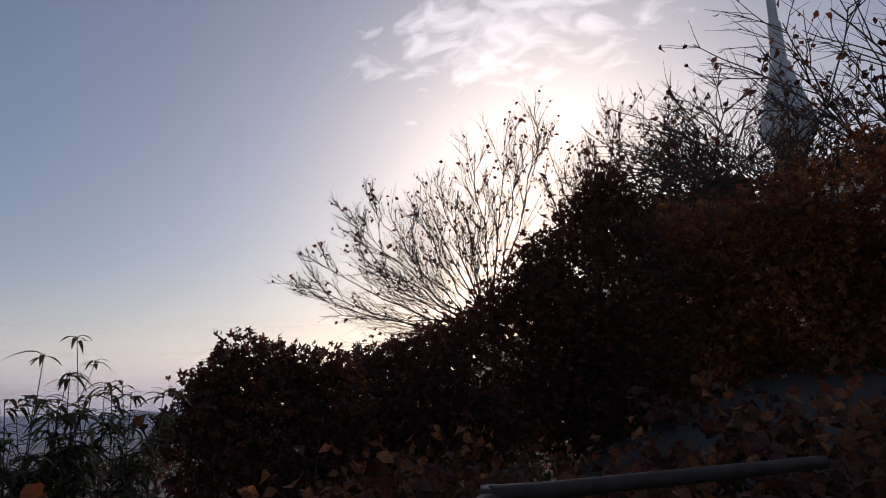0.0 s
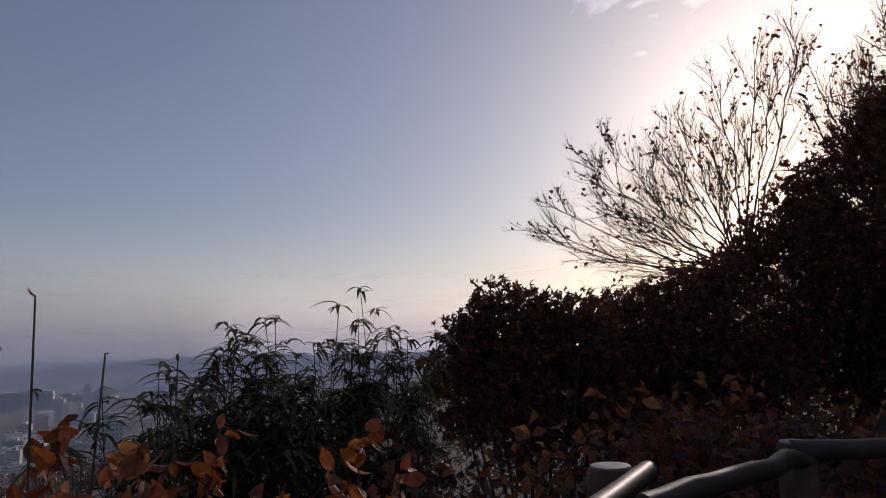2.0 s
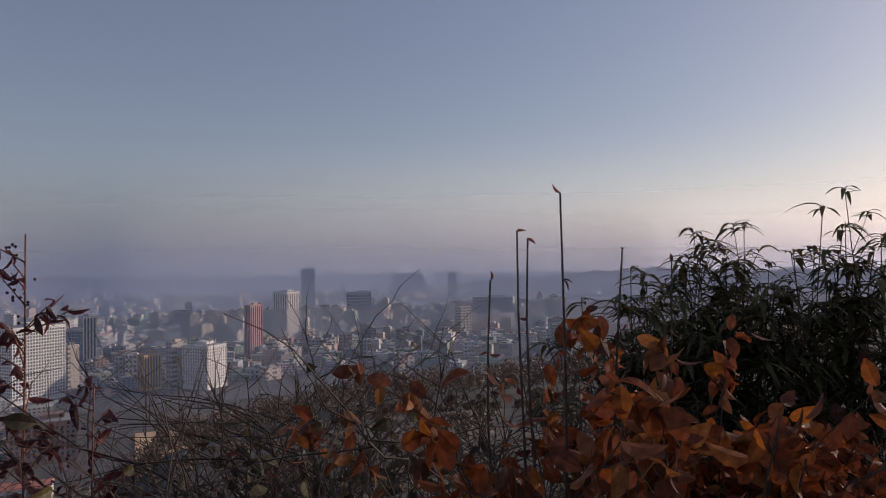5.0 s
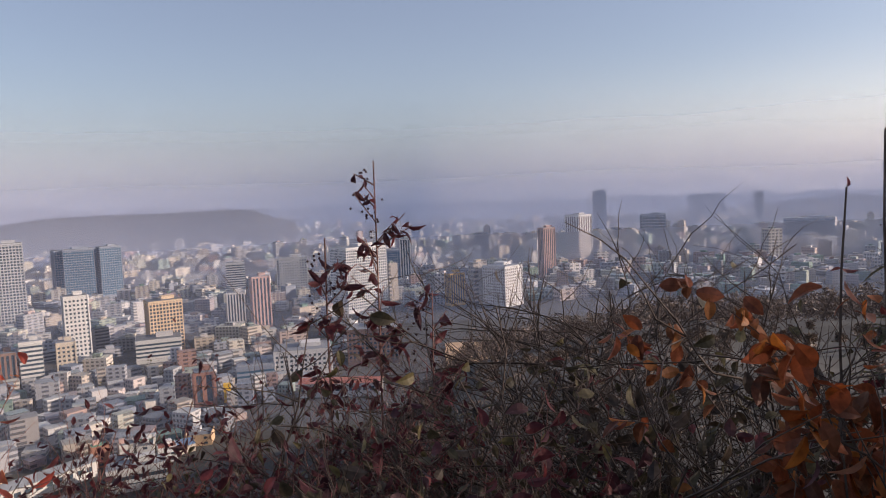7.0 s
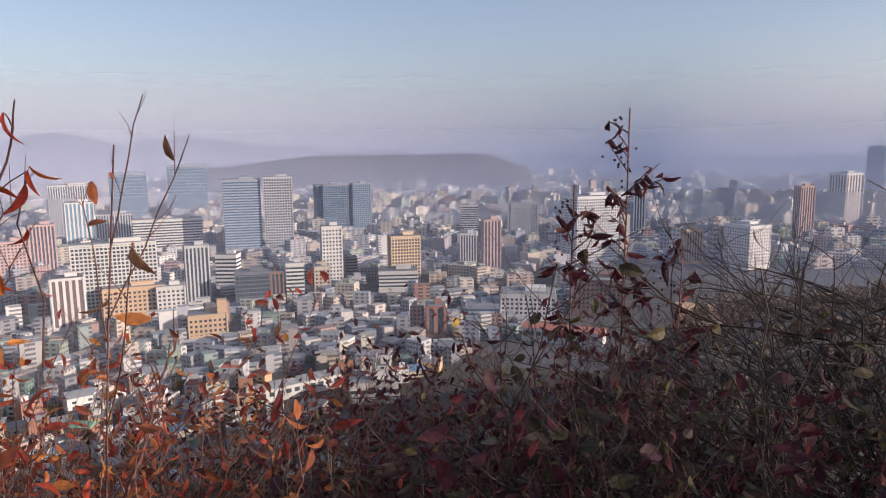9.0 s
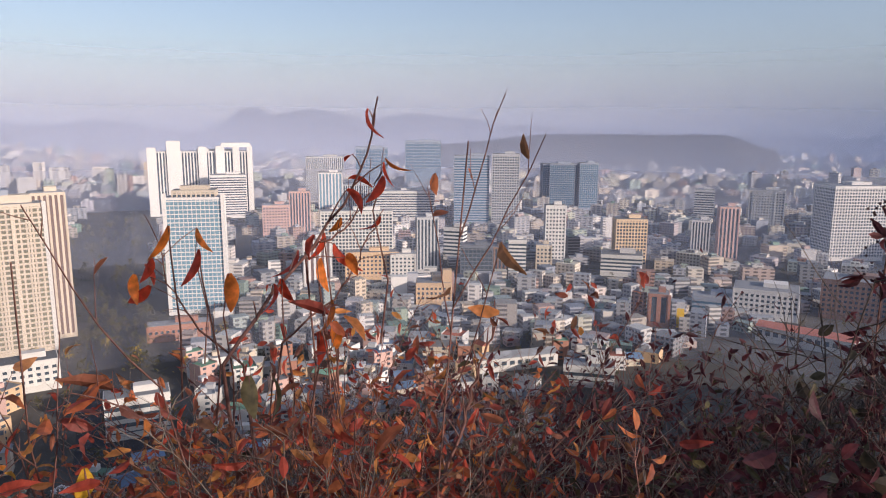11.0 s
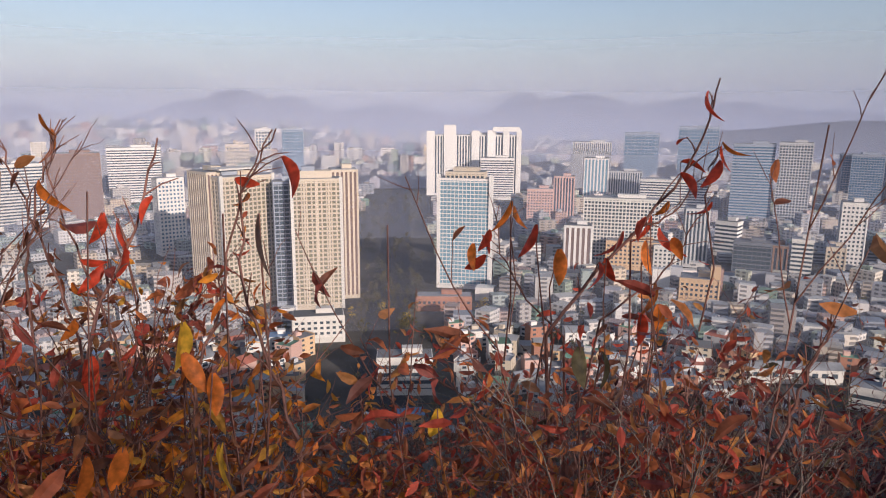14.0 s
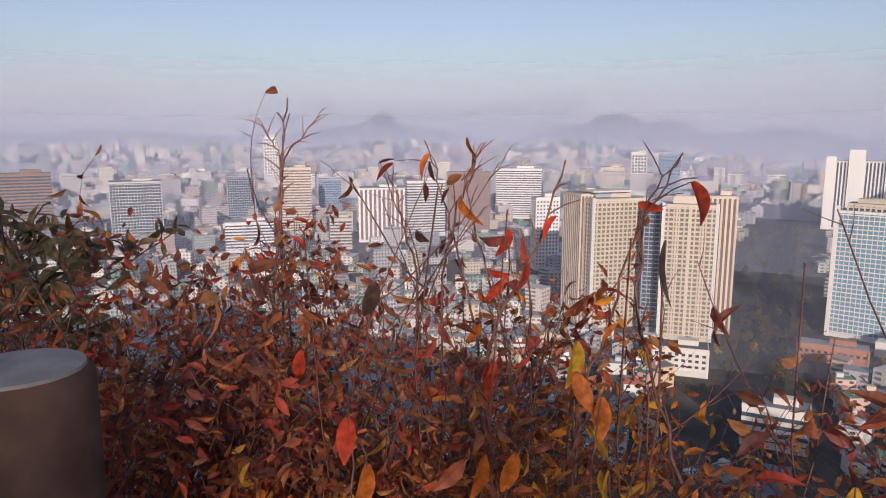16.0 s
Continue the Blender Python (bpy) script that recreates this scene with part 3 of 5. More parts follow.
def block_material(name, colors, storey):
    """Far blocks: each takes a colour of its own; dark window rows wrap round them floor by floor."""
    m = leaf_material(name, colors, 0.0, 0.8, 0.1)
    nt = m.node_tree
    b = nt.nodes["Principled BSDF"]
    src = b.inputs["Base Color"].links[0].from_socket
    tc = nt.nodes.new("ShaderNodeTexCoord")
    brick = nt.nodes.new("ShaderNodeTexBrick")
    brick.offset = 0.0
    brick.inputs["Color1"].default_value = brick.inputs["Color2"].default_value = (0.34, 0.35, 0.38, 1)
    brick.inputs["Mortar"].default_value = (1, 1, 1, 1)
    brick.inputs["Scale"].default_value = 1.0
    brick.inputs["Mortar Size"].default_value, brick.inputs["Mortar Smooth"].default_value = 0.26 * storey, 0.1
    brick.inputs["Brick Width"].default_value, brick.inputs["Row Height"].default_value = storey * 1.1, storey
    xyz = nt.nodes.new("ShaderNodeSeparateXYZ")
    nt.links.new(tc.outputs["Object"], xyz.inputs[0])
    add = nt.nodes.new("ShaderNodeMath")
    nt.links.new(xyz.outputs[0], add.inputs[0])
    nt.links.new(xyz.outputs[1], add.inputs[1])
    com = nt.nodes.new("ShaderNodeCombineXYZ")
    nt.links.new(add.outputs[0], com.inputs[0])
    nt.links.new(xyz.outputs[2], com.inputs[1])
    nt.links.new(com.outputs[0], brick.inputs["Vector"])
    geo = nt.nodes.new("ShaderNodeNewGeometry")
    nz = nt.nodes.new("ShaderNodeSeparateXYZ")
    nt.links.new(geo.outputs["True Normal"], nz.inputs[0])
    flat = nt.nodes.new("ShaderNodeMath")
    flat.operation = "GREATER_THAN"
    flat.inputs[1].default_value = 0.5
    nt.links.new(nz.outputs[2], flat.inputs[0])
    pick = nt.nodes.new("ShaderNodeMix")
    pick.data_type = "RGBA"
    nt.links.new(flat.outputs[0], pick.inputs[0])
    nt.links.new(brick.outputs["Color"], pick.inputs[6])
    pick.inputs[7].default_value = (0.8, 0.85, 0.85, 1)
    mul = nt.nodes.new("ShaderNodeMix")
    mul.data_type, mul.blend_type = "RGBA", "MULTIPLY"
    mul.inputs[0].default_value = 1.0
    nt.links.new(src, mul.inputs[6])
    nt.links.new(pick.outputs[2], mul.inputs[7])
    nt.links.new(mul.outputs[2], b.inputs["Base Color"])
    return m


CITY = [(0.58, 0.55, 0.50), (0.27, 0.27, 0.28), (0.50, 0.41, 0.31), (0.15, 0.16, 0.18), (0.64, 0.61, 0.57), (0.30, 0.17, 0.13), (0.40, 0.40, 0.42), (0.14, 0.22, 0.17), (0.56, 0.50, 0.42), (0.20, 0.22, 0.26), (0.62, 0.57, 0.52)]
M["block_near"] = block_material("block_near", CITY, 3.2)
M["block_far"] = block_material("block_far", CITY, 5.5)
tagged(box_part("houses", rest, M["block_near"]), "dense low houses and shops on the city floor", "houses", kind="stuff")


def fill(count, r0, r1, a0, a1, heights, widths, seed, tall=0.0):
    g = np.random.default_rng(seed)
    items = []
    for _ in range(count):
        a_, r_ = g.uniform(a0, a1), math.sqrt(g.uniform(r0 ** 2, r1 ** 2))
        if a_ < 96 and r_ < 820 + 4 * (96 - a_):
            continue
        p = polar(a_, r_)
        w_ = g.uniform(*widths)
        if ((r_ < 1400 or a_ < 150) and ground_height(p[0], p[1]) > 12) or not free(p[0], p[1], 0.5 * w_):
            continue
        h_ = g.uniform(*heights) * (1 if g.random() > tall else 1.9)
        TAKEN.append((p[0], p[1], 0.48 * w_))
        t_ = a_ + g.choice((0, 12, -20, 35))
        items.append((p[0], p[1], ground_height(p[0], p[1]) - 1, w_, w_ * g.uniform(.5, .9), h_, t_))
        if w_ > 14:
            items.append((p[0], p[1], ground_height(p[0], p[1]) + h_ - 1, w_ * .35, w_ * .3, 3.0, t_))
    return items


tagged(box_part("office_blocks", fill(2350, 600, 1350, 58, 214, (6, 19), (13, 28), 8, 0.10), M["block_near"]), "crowded mid-rise offices and flats of the inner city", "buildings", kind="stuff")
far = fill(1100, 800, 2300, 56, 102, (10, 30), (14, 30), 12, 0.2)
far += fill(1500, 1350, 2300, 58, 214, (6, 22), (18, 38), 9, 0.10)
far += fill(1700, 2300, 3500, 50, 216, (6, 20), (22, 46), 10, 0.08)
for _ in range(520):
    a_, r_ = rng.uniform(150, 214), rng.uniform(1500, 3300)
    p = polar(a_, r_)
    if free(p[0], p[1], 12):
        far.append((p[0], p[1], ground_height(p[0], p[1]) - 2, rng.uniform(14, 40), 14, rng.uniform(24, 52), a_ + rng.normal(0, 15)))
tagged(box_part("distant_city", far, M["block_far"]), "pale far city of towers and flats fading into haze", "buildings", kind="stuff")

# ---- plants ----
M["berry"] = material("berry", (0.05, 0.02, 0.02), 0.4, 0.2, 80)

def unit(v):
    return v / (np.linalg.norm(v) + 1e-9)


def tilt(g, d, angle):
    """d turned away from itself by an angle, to a random side."""
    side = unit(np.cross(d, g.normal(size=3)))
    return unit(d * math.cos(angle) + side * math.sin(angle))


def grow(g, p, d, length, rad, depth, spec, lines, nodes):
    """A branch as a bent polyline, with side branches down to depth 0. nodes takes (place, direction) of leaf seats."""
    n = 5 if depth else 4
    pts, dirs = [p], [d]
    for _ in range(n):
        d = unit(d + g.normal(0, spec["wob"], 3) + np.array((0, 0, spec["up"])) + np.array(spec.get("lean", (0, 0, 0))))
        p = p + d * length / n
        pts.append(p)
        dirs.append(d)
    lines.append((np.array(pts), rad, rad * (0.55 if depth else 0.35)))
    if depth <= spec.get("leafy", 0):
        for k in range(1, n + 1):
            nodes.append((pts[k], dirs[k]))
    if depth:
        kids = spec["kids"][-depth]
        for k in range(kids):
            t = g.uniform(spec.get("from", 0.3), 1.0)
            i = min(n - 1, int(t * n))
            q = pts[i] + (pts[i + 1] - pts[i]) * (t * n - i)
            grow(g, q, tilt(g, dirs[i], g.uniform(*spec["fork"])), length * g.uniform(*spec["ratio"]), rad * 0.6, depth - 1, spec, lines, nodes)


def leaf_shape(length, width, fold=0.25, curl=0.5, rows=4):
    """One leaf along +y from its stalk: two halves folded on the midrib, curling down to the tip."""
    v = []
    for k in range(rows + 1):
        t = k / rows
        w = width / 2 * math.sin(math.pi * min(1, t * 0.92 + 0.06)) ** 0.8 * (1 - 0.15 * t)
        y, z = length * (t - 0.12 * curl * t * t), -length * curl * t * t * 0.5
        v += [(-w, y, z + fold * w), (0, y, z), (w, y, z + fold * w)]
    f = []
    for k in range(rows):
        for s in (0, 1):
            a = 3 * k + s
            f.append((a, a + 1, a + 4, a + 3))
    return np.array(v), np.array(f)


def scatter(shapes, seats, g, droop=0.8, size=(0.7, 1.2), spread=0.9):
    """Many leaves in one mesh: at each seat a leaf turned off its twig, hanging by droop."""
    n = len(seats)
    p, d = np.array([s[0] for s in seats]), np.array([s[1] for s in seats])
    out = d * 0.6 + g.normal(0, spread, (n, 3)) + np.array((0, 0, -droop))
    out /= np.linalg.norm(out, axis=1)[:, None]
    side = np.cross(out, g.normal(size=(n, 3)))
    side /= np.linalg.norm(side, axis=1)[:, None] + 1e-9
    up = np.cross(side, out)
    s = g.uniform(*size, n)[:, None, None]
    which = g.integers(len(shapes), size=n)
    vs, fs, base = [], [], 0
    for k, (v, f) in enumerate(shapes):
        m = which == k
        if m.any():
            vs.append((p[m][:, None] + s[m] * (v[:, :1] * side[m][:, None] + v[:, 1:2] * out[m][:, None] + v[:, 2:] * up[m][:, None])).reshape(-1, 3))
            fs.append((base + np.arange(m.sum())[:, None, None] * len(v) + f).reshape(-1, f.shape[1]))
            base += m.sum() * len(v)
    return np.concatenate(vs), np.concatenate(fs)


def pick(g, seats, share):
    return [s for s in seats if g.random() < share]


def settle(lines, seats, height, base, slim=0.0):
    """Brings the tallest tip to the height wanted, and keeps the twigs clear of the path where one stands."""
    tall = np.percentile([pts[-1, 2] for pts, _, _ in lines], 99.7)
    k = np.array((1, 1, height / tall)) if not slim else np.array((slim, slim, 1)) * height / tall
    b = np.array(base[:2])

    def clear(p):
        q = p[:2] + b
        return min(np.hypot(*(q - (-0.3, 0.05))), np.hypot(*(q - (-0.12, -0.28)))) > 0.92 and np.hypot(*(q - (0.36, -1.0))) > 0.30

    return ([(pts * k, r0, r1) for pts, r0, r1 in lines if clear(pts[-1]) and clear(pts[len(pts) // 2])], [(p * k, d) for p, d in seats if clear(p)])


def shrub(az, r, top, label, leafmat, shapes, seed, stems=7, spread=0.45, share=0.5, twig="bark", rad=0.006, depth=2, kids=(4, 4), droop=0.8,
          size=(0.7, 1.2), ratio=(0.35, 0.6), up=0.06, wob=0.14, lean=(0, 0, 0), fork=(0.4, 0.9), name="shrub", category="shrub", sides=3, leafy=1):
    """A many-stemmed shrub at a bearing and distance, whose tips reach a height over the eye's level (top)."""
    g = np.random.default_rng(seed)
    b = polar(az, r)
    z = ground_height(b[0], b[1]) - 0.05
    e = thing(name, (b[0], b[1], z), 0, label, category, "shrubs on the slope")
    height = EYE_Z + top - z
    spec = {"wob": wob, "up": up, "kids": kids, "fork": fork, "ratio": ratio, "leafy": leafy, "lean": lean, "from": 0.35}
    lines, seats = [], []
    for k in range(stems):
        a = g.uniform(0, 2 * math.pi)
        q = spread * math.sqrt(g.random())
        start = np.array((q * 0.35 * math.cos(a), q * 0.35 * math.sin(a), 0))
        d = unit(np.array((q * math.cos(a), q * math.sin(a), 1.0)))
        grow(g, start, d, height * g.uniform(0.72, 1.0), rad * g.uniform(0.7, 1.2), depth, spec, lines, seats)
    lines, seats = settle(lines, seats, height, b)
    put("wood", fast_mesh("wood", *tubes(lines, sides)), M[twig], e, smooth=True)
    chosen = pick(g, seats, share)
    if chosen:
        put("foliage", fast_mesh("foliage", *scatter(shapes, chosen, g, droop, size)), leafmat, e)
    return e


RED = leaf_material("red_leaves", [(0.377, 0.065, 0.043), (0.580, 0.094, 0.051), (0.246, 0.065, 0.051), (0.638, 0.189, 0.065), (0.145, 0.065, 0.051), (0.478, 0.087, 0.051), (0.667, 0.275, 0.072), (0.290, 0.145, 0.087)])
ORANGE = leaf_material("orange_leaves", [(0.632, 0.149, 0.023), (0.759, 0.299, 0.034), (0.391, 0.092, 0.034), (0.800, 0.414, 0.046), (0.230, 0.092, 0.046), (0.575, 0.115, 0.023)])
AMBER = leaf_material("amber_leaves", [(0.42, 0.10, 0.02), (0.22, 0.06, 0.03), (0.50, 0.15, 0.025), (0.14, 0.05, 0.03), (0.34, 0.08, 0.025), (0.10, 0.045, 0.03)])
RUST = leaf_material("rust_leaves", [(0.292, 0.097, 0.039), (0.175, 0.058, 0.034), (0.408, 0.156, 0.049), (0.117, 0.049, 0.030), (0.350, 0.087, 0.030)])
OLIVE = leaf_material("olive_leaves", [(0.10, 0.08, 0.04), (0.07, 0.055, 0.035), (0.19, 0.15, 0.06), (0.055, 0.04, 0.035), (0.12, 0.08, 0.045)], 0.25)
PURPLE = leaf_material("purple_leaves", [(0.121, 0.031, 0.035), (0.071, 0.026, 0.031), (0.182, 0.041, 0.041), (0.101, 0.051, 0.051)])
DARKRED = leaf_material("dark_maple_leaves", [(0.10, 0.03, 0.025), (0.16, 0.05, 0.03), (0.06, 0.03, 0.025), (0.20, 0.07, 0.03)])
GREENISH = leaf_material("dull_green_leaves", [(0.09, 0.10, 0.04), (0.14, 0.12, 0.05), (0.06, 0.06, 0.03), (0.18, 0.13, 0.06)])
SAPLING = leaf_material("brown_green_leaves", [(0.16, 0.15, 0.07), (0.22, 0.16, 0.08), (0.12, 0.10, 0.05), (0.26, 0.17, 0.09)])
BROWNWOOD = leaf_material("bare_wood", [(0.115, 0.086, 0.069), (0.161, 0.115, 0.086), (0.092, 0.069, 0.057), (0.196, 0.127, 0.081)], 0.1)
YELLOW = leaf_material("yellow_leaves", [(0.60, 0.42, 0.05), (0.50, 0.30, 0.04), (0.65, 0.50, 0.10)])

OVAL = [leaf_shape(0.052, 0.022, 0.35, 0.7, 3), leaf_shape(0.060, 0.020, 0.6, 1.1, 3), leaf_shape(0.042, 0.020, 0.2, 0.4, 3)]
LONG = [leaf_shape(0.12, 0.026, 0.4, 1.3), leaf_shape(0.14, 0.028, 0.5, 1.7), leaf_shape(0.10, 0.022, 0.3, 1.0)]
BROAD = [leaf_shape(0.09, 0.055, 0.25, 0.6), leaf_shape(0.10, 0.06, 0.4, 0.9), leaf_shape(0.075, 0.05, 0.2, 0.4)]


def lobed_leaf(length, fold):
    """A five-lobed leaf: one four-cornered blade for each lobe round the stalk."""
    v = [(0, 0.3 * length, 0)]
    for k in range(6):
        a = radians(-150 + 60 * k)
        v.append((0.3 * length * math.sin(a), 0.3 * length + 0.3 * length * math.cos(a), fold * length * 0.15))
    for k in range(5):
        a = radians(-120 + 60 * k)
        n = length * (0.5, 0.62, 0.75, 0.62, 0.5)[k]
        v.append((n * math.sin(a), 0.3 * length + n * math.cos(a), -fold * length * 0.4))
    return np.array(v), np.array([(0, 1 + k, 7 + k, 2 + k) for k in range(5)])


MAPLE = [lobed_leaf(0.10, 0.2), lobed_leaf(0.12, 0.6), lobed_leaf(0.11, 1.0)]
COARSE = [leaf_shape(0.10, 0.09, 0.2, 0.5, 2), leaf_shape(0.12, 0.10, 0.4, 0.8, 2)]
TINY = [leaf_shape(0.03, 0.016, 0.3, 0.5, 2)]

# dark maples on the rising slope towards the sun
def leafy_tree(az, r, lumps, label, leafmat, seed, dense=3600, size=(0.45, 0.95), name="maple_tree"):
    """A tree whose crown is a heap of leafy lumps, each (bearing, elevation, radius) as it stands over the lookout."""
    g = np.random.default_rng(seed)
    b = polar(az, r)
    z = ground_height(b[0], b[1]) - 0.1
    base = np.array((b[0], b[1], z))
    e = thing(name, tuple(base), 0, label, "tree", "trees on the slope")
    lines, seats = [], []
    fork = np.array((0, 0, 0.35))
    lines.append((np.array([(0, 0, 0), (0.02, 0.01, 0.2), fork]), 0.07, 0.055))
    for a, el, rad in lumps:
        c = np.array(toward(a, el, r + g.normal(0, 0.25))) - base
        bend = (fork + c) / 2 + g.normal(0, 0.1, 3) - (0, 0, 0.08)
        lines.append((np.array([fork, bend, c]), 0.03, 0.008))
        for _ in range(int(26 * rad) + 6):
            u = unit(g.normal(size=3) + (0, 0, 0.25))
            lines.append((np.array([c, c + u * rad * 0.55 + g.normal(0, 0.04, 3), c + u * rad * g.uniform(0.85, 1.15)]), 0.007, 0.003))
        u = g.normal(size=(5, 3))
        knobs = c + rad * 0.62 * u / np.linalg.norm(u, axis=1)[:, None]
        for _ in range(int(dense * rad * rad)):
            u = unit(g.normal(size=3))
            if g.random() < 0.45:
                q = knobs[g.integers(5)] + u * rad * 0.52 * g.random() ** 0.4
            else:
                q = c + u * rad * (0.95 * g.random() ** 0.4 if g.random() < 0.9 else g.uniform(0.95, 1.25))
            seats.append((q, u))
    put("trunk", fast_mesh("trunk", *tubes(lines, 4)), M["bark"], e, smooth=True)
    put("crown", fast_mesh("crown", *scatter(MAPLE, seats, g, 0.4, size)), leafmat, e)
    return e


leafy_tree(25, 7.0, ((27.0, 3.0, 0.28), (29.3, 0.6, 0.30), (30.8, -2.0, 0.26), (25.0, 2.0, 0.32), (22.6, 1.6, 0.32), (20.6, 1.0, 0.33), (27.5, -1.5, 0.45), (23.5, -1.5, 0.5),
                     (20.5, -2.0, 0.5), (29.5, -4.5, 0.38), (25.5, -5.0, 0.55), (21.0, -5.5, 0.6)), "low dark red maple at the edge of the slope", DARKRED, 1)
leafy_tree(14, 8.2, ((17.8, 1.8, 0.33), (15.3, 2.1, 0.36), (12.8, 3.0, 0.38), (10.6, 4.0, 0.40), (16.5, -1.0, 0.6), (12.0, -0.5, 0.65), (14.0, -4.5, 0.7), (18.5, -4.5, 0.6), (10.0, -4.0, 0.7)),
           "dark red maple in shade", DARKRED, 2)
leafy_tree(1.5, 9.5, ((8.2, 4.8, 0.42), (6.3, 7.2, 0.45), (4.4, 8.8, 0.45), (2.5, 10.3, 0.45), (-0.3, 12.7, 0.45), (-1.7, 15.4, 0.36), (-3.3, 13.0, 0.42), (5.5, 2.5, 0.85), (1.2, 6.5, 0.9),
                      (-2.8, 8.5, 0.85), (2.5, 0.0, 0.95), (-2.5, 2.0, 0.95), (7.0, -3.0, 0.8), (0.0, -4.0, 0.9), (-4.0, -4.0, 0.8)), "dark maple with a pointed crown below the sun", DARKRED, 3, 3000)
leafy_tree(-8, 10.5, ((-6.0, 10.5, 0.7), (-9.5, 10.0, 0.7), (-7.0, 6.0, 0.9), (-11.5, 6.5, 0.9), (-5.5, 1.0, 1.0), (-10.5, 1.5, 1.0), (-7.5, -3.5, 0.9)),
           "dark rust-leaved tree on the slope", RUST, 5, 1700, (0.7, 1.2))
leafy_tree(-17, 10.5, ((-14.0, 10.5, 0.8), (-18.0, 11.5, 0.85), (-15.5, 6.5, 1.0), (-20.0, 7.0, 1.0), (-14.5, 1.0, 1.0), (-19.5, 1.0, 1.0), (-16.0, -3.5, 0.9)),
           "dark rust-leaved tree on the slope", RUST, 6, 1600, (0.7, 1.2))
leafy_tree(-28, 10, ((-24.0, 12.5, 0.9), (-29.0, 13.0, 1.0), (-23.0, 6.0, 1.1), (-29.0, 6.0, 1.2), (-25.0, 0.0, 1.1), (-35.0, 10.0, 1.3), (-35.0, 2.0, 1.3)),
           "dark rust-leaved tree on the slope", RUST, 7, 900, (0.8, 1.3))


def fan_tree(az, el, r, tips, label, seed, limbs=15, rad=0.05, share=0.03):
    """A bare tree whose limbs fan out from a low fork to tips given as bearings and elevations."""
    g = np.random.default_rng(seed)
    fork = np.array(toward(az, el, r))
    foot = np.array((fork[0] + 0.15, fork[1] + 0.1, ground_height(fork[0], fork[1]) - 0.2))
    e = thing("bare_tree", tuple(foot), 0, label, "tree", "trees on the slope")
    fork = fork - foot
    lines, seats = [(np.array([(0, 0, 0), fork * 0.5 + (0.06, 0.03, 0), fork]), rad * 2.2, rad * 1.6)], []
    spec = {"wob": 0.07, "up": 0.05, "kids": (5, 4), "fork": (0.3, 0.62), "ratio": (0.4, 0.7), "leafy": 0, "from": 0.25}
    away = unit(np.array(polar(az, 1)))
    for k in range(limbs):
        f = (k + g.uniform(-0.3, 0.3)) * (len(tips) - 1) / (limbs - 1)
        i = min(len(tips) - 2, max(0, int(f)))
        f = min(1.0, max(0.0, f - i))
        a, h = (tips[i][j] * (1 - f) + tips[i + 1][j] * f for j in (0, 1))
        tip = np.array(toward(a, h, r + g.normal(0, 1.0))) - foot
        tip = fork + (tip - fork) * g.uniform(0.68, 0.92)
        n = 9
        bow = np.array((0, 0, -0.06)) * np.linalg.norm(tip - fork) * (1 if k < limbs * 0.5 else 0.2)
        pts = np.array([fork + (tip - fork) * t + bow * math.sin(math.pi * t) + g.normal(0, 0.05, 3) * (0 < t < 1) for t in np.linspace(0, 1, n)])
        lines.append((pts, rad * g.uniform(0.6, 0.9), 0.008))
        seats += [(pts[j], pts[j] - pts[j - 1]) for j in range(6, n)]
        length = np.linalg.norm(tip - fork)
        for j in range(15):
            t = g.uniform(0.18, 0.95)
            m = min(n - 2, int(t * (n - 1)))
            q = pts[m] + (pts[m + 1] - pts[m]) * (t * (n - 1) - m)
            d = tilt(g, unit(pts[m + 1] - pts[m]), g.uniform(0.3, 0.6))
            d = unit(d - away * 0.6 * d.dot(away) + np.array((0, 0, 0.12)))
            grow(g, q, d, length * g.uniform(0.2, 0.34) * (1.3 - 0.85 * t), 0.0125, 2, spec, lines, seats)
    put("crown", fast_mesh("crown", *tubes(lines, 3)), M["bark"], e, smooth=True)
    put("last_leaves", fast_mesh("last_leaves", *scatter(COARSE, pick(g, seats, share), g, 0.9, (0.8, 1.3))), DARKRED, e)
    return e


def bare_tree(az, r, top, label, seed, lean_az=60, lean=0.5, limbs=6, rad=0.07, share=0.02, span=0.9, leaves=None):
    g = np.random.default_rng(seed)
    b = polar(az, r)
    z = ground_height(b[0], b[1]) - 0.2
    e = thing("bare_tree", (b[0], b[1], z), 0, label, "tree", "trees on the slope")
    height = EYE_Z + top - z
    side = np.array(polar(lean_az, 1))
    across = np.array(polar(lean_az + 90, 1))
    spec = {"wob": 0.07, "up": 0.02, "kids": (7, 6, 4), "fork": (0.35, 0.75), "ratio": (0.4, 0.62), "leafy": 0, "from": 0.3}
    lines, seats = [], []
    trunk = np.array([(0, 0, 0), (0.05, 0, 0.12 * height), (0.0, 0.05, 0.25 * height)])
    lines.append((trunk, rad * 1.6, rad * 1.2))
    for k in range(limbs):
        f = (k + 0.5) / limbs
        d = unit(side * (lean + span * (f - 0.5) * 2) + across * g.uniform(-0.5, 0.5) + np.array((0, 0, 1.0)))
        grow(g, trunk[2] - np.array((0, 0, g.uniform(0, 0.1) * height)), d, height * 0.72 * g.uniform(0.8, 1.05), rad, 3, spec, lines, seats)
    lines, seats = settle(lines, seats, height, b)
    put("crown", fast_mesh("crown", *tubes(lines, 3)), M["bark"], e, smooth=True)
    chosen = pick(g, seats, share)
    if chosen:
        put("last_leaves", fast_mesh("last_leaves", *scatter(COARSE, chosen, g, 0.8, (0.7, 1.3))), leaves or DARKRED, e)
    return e


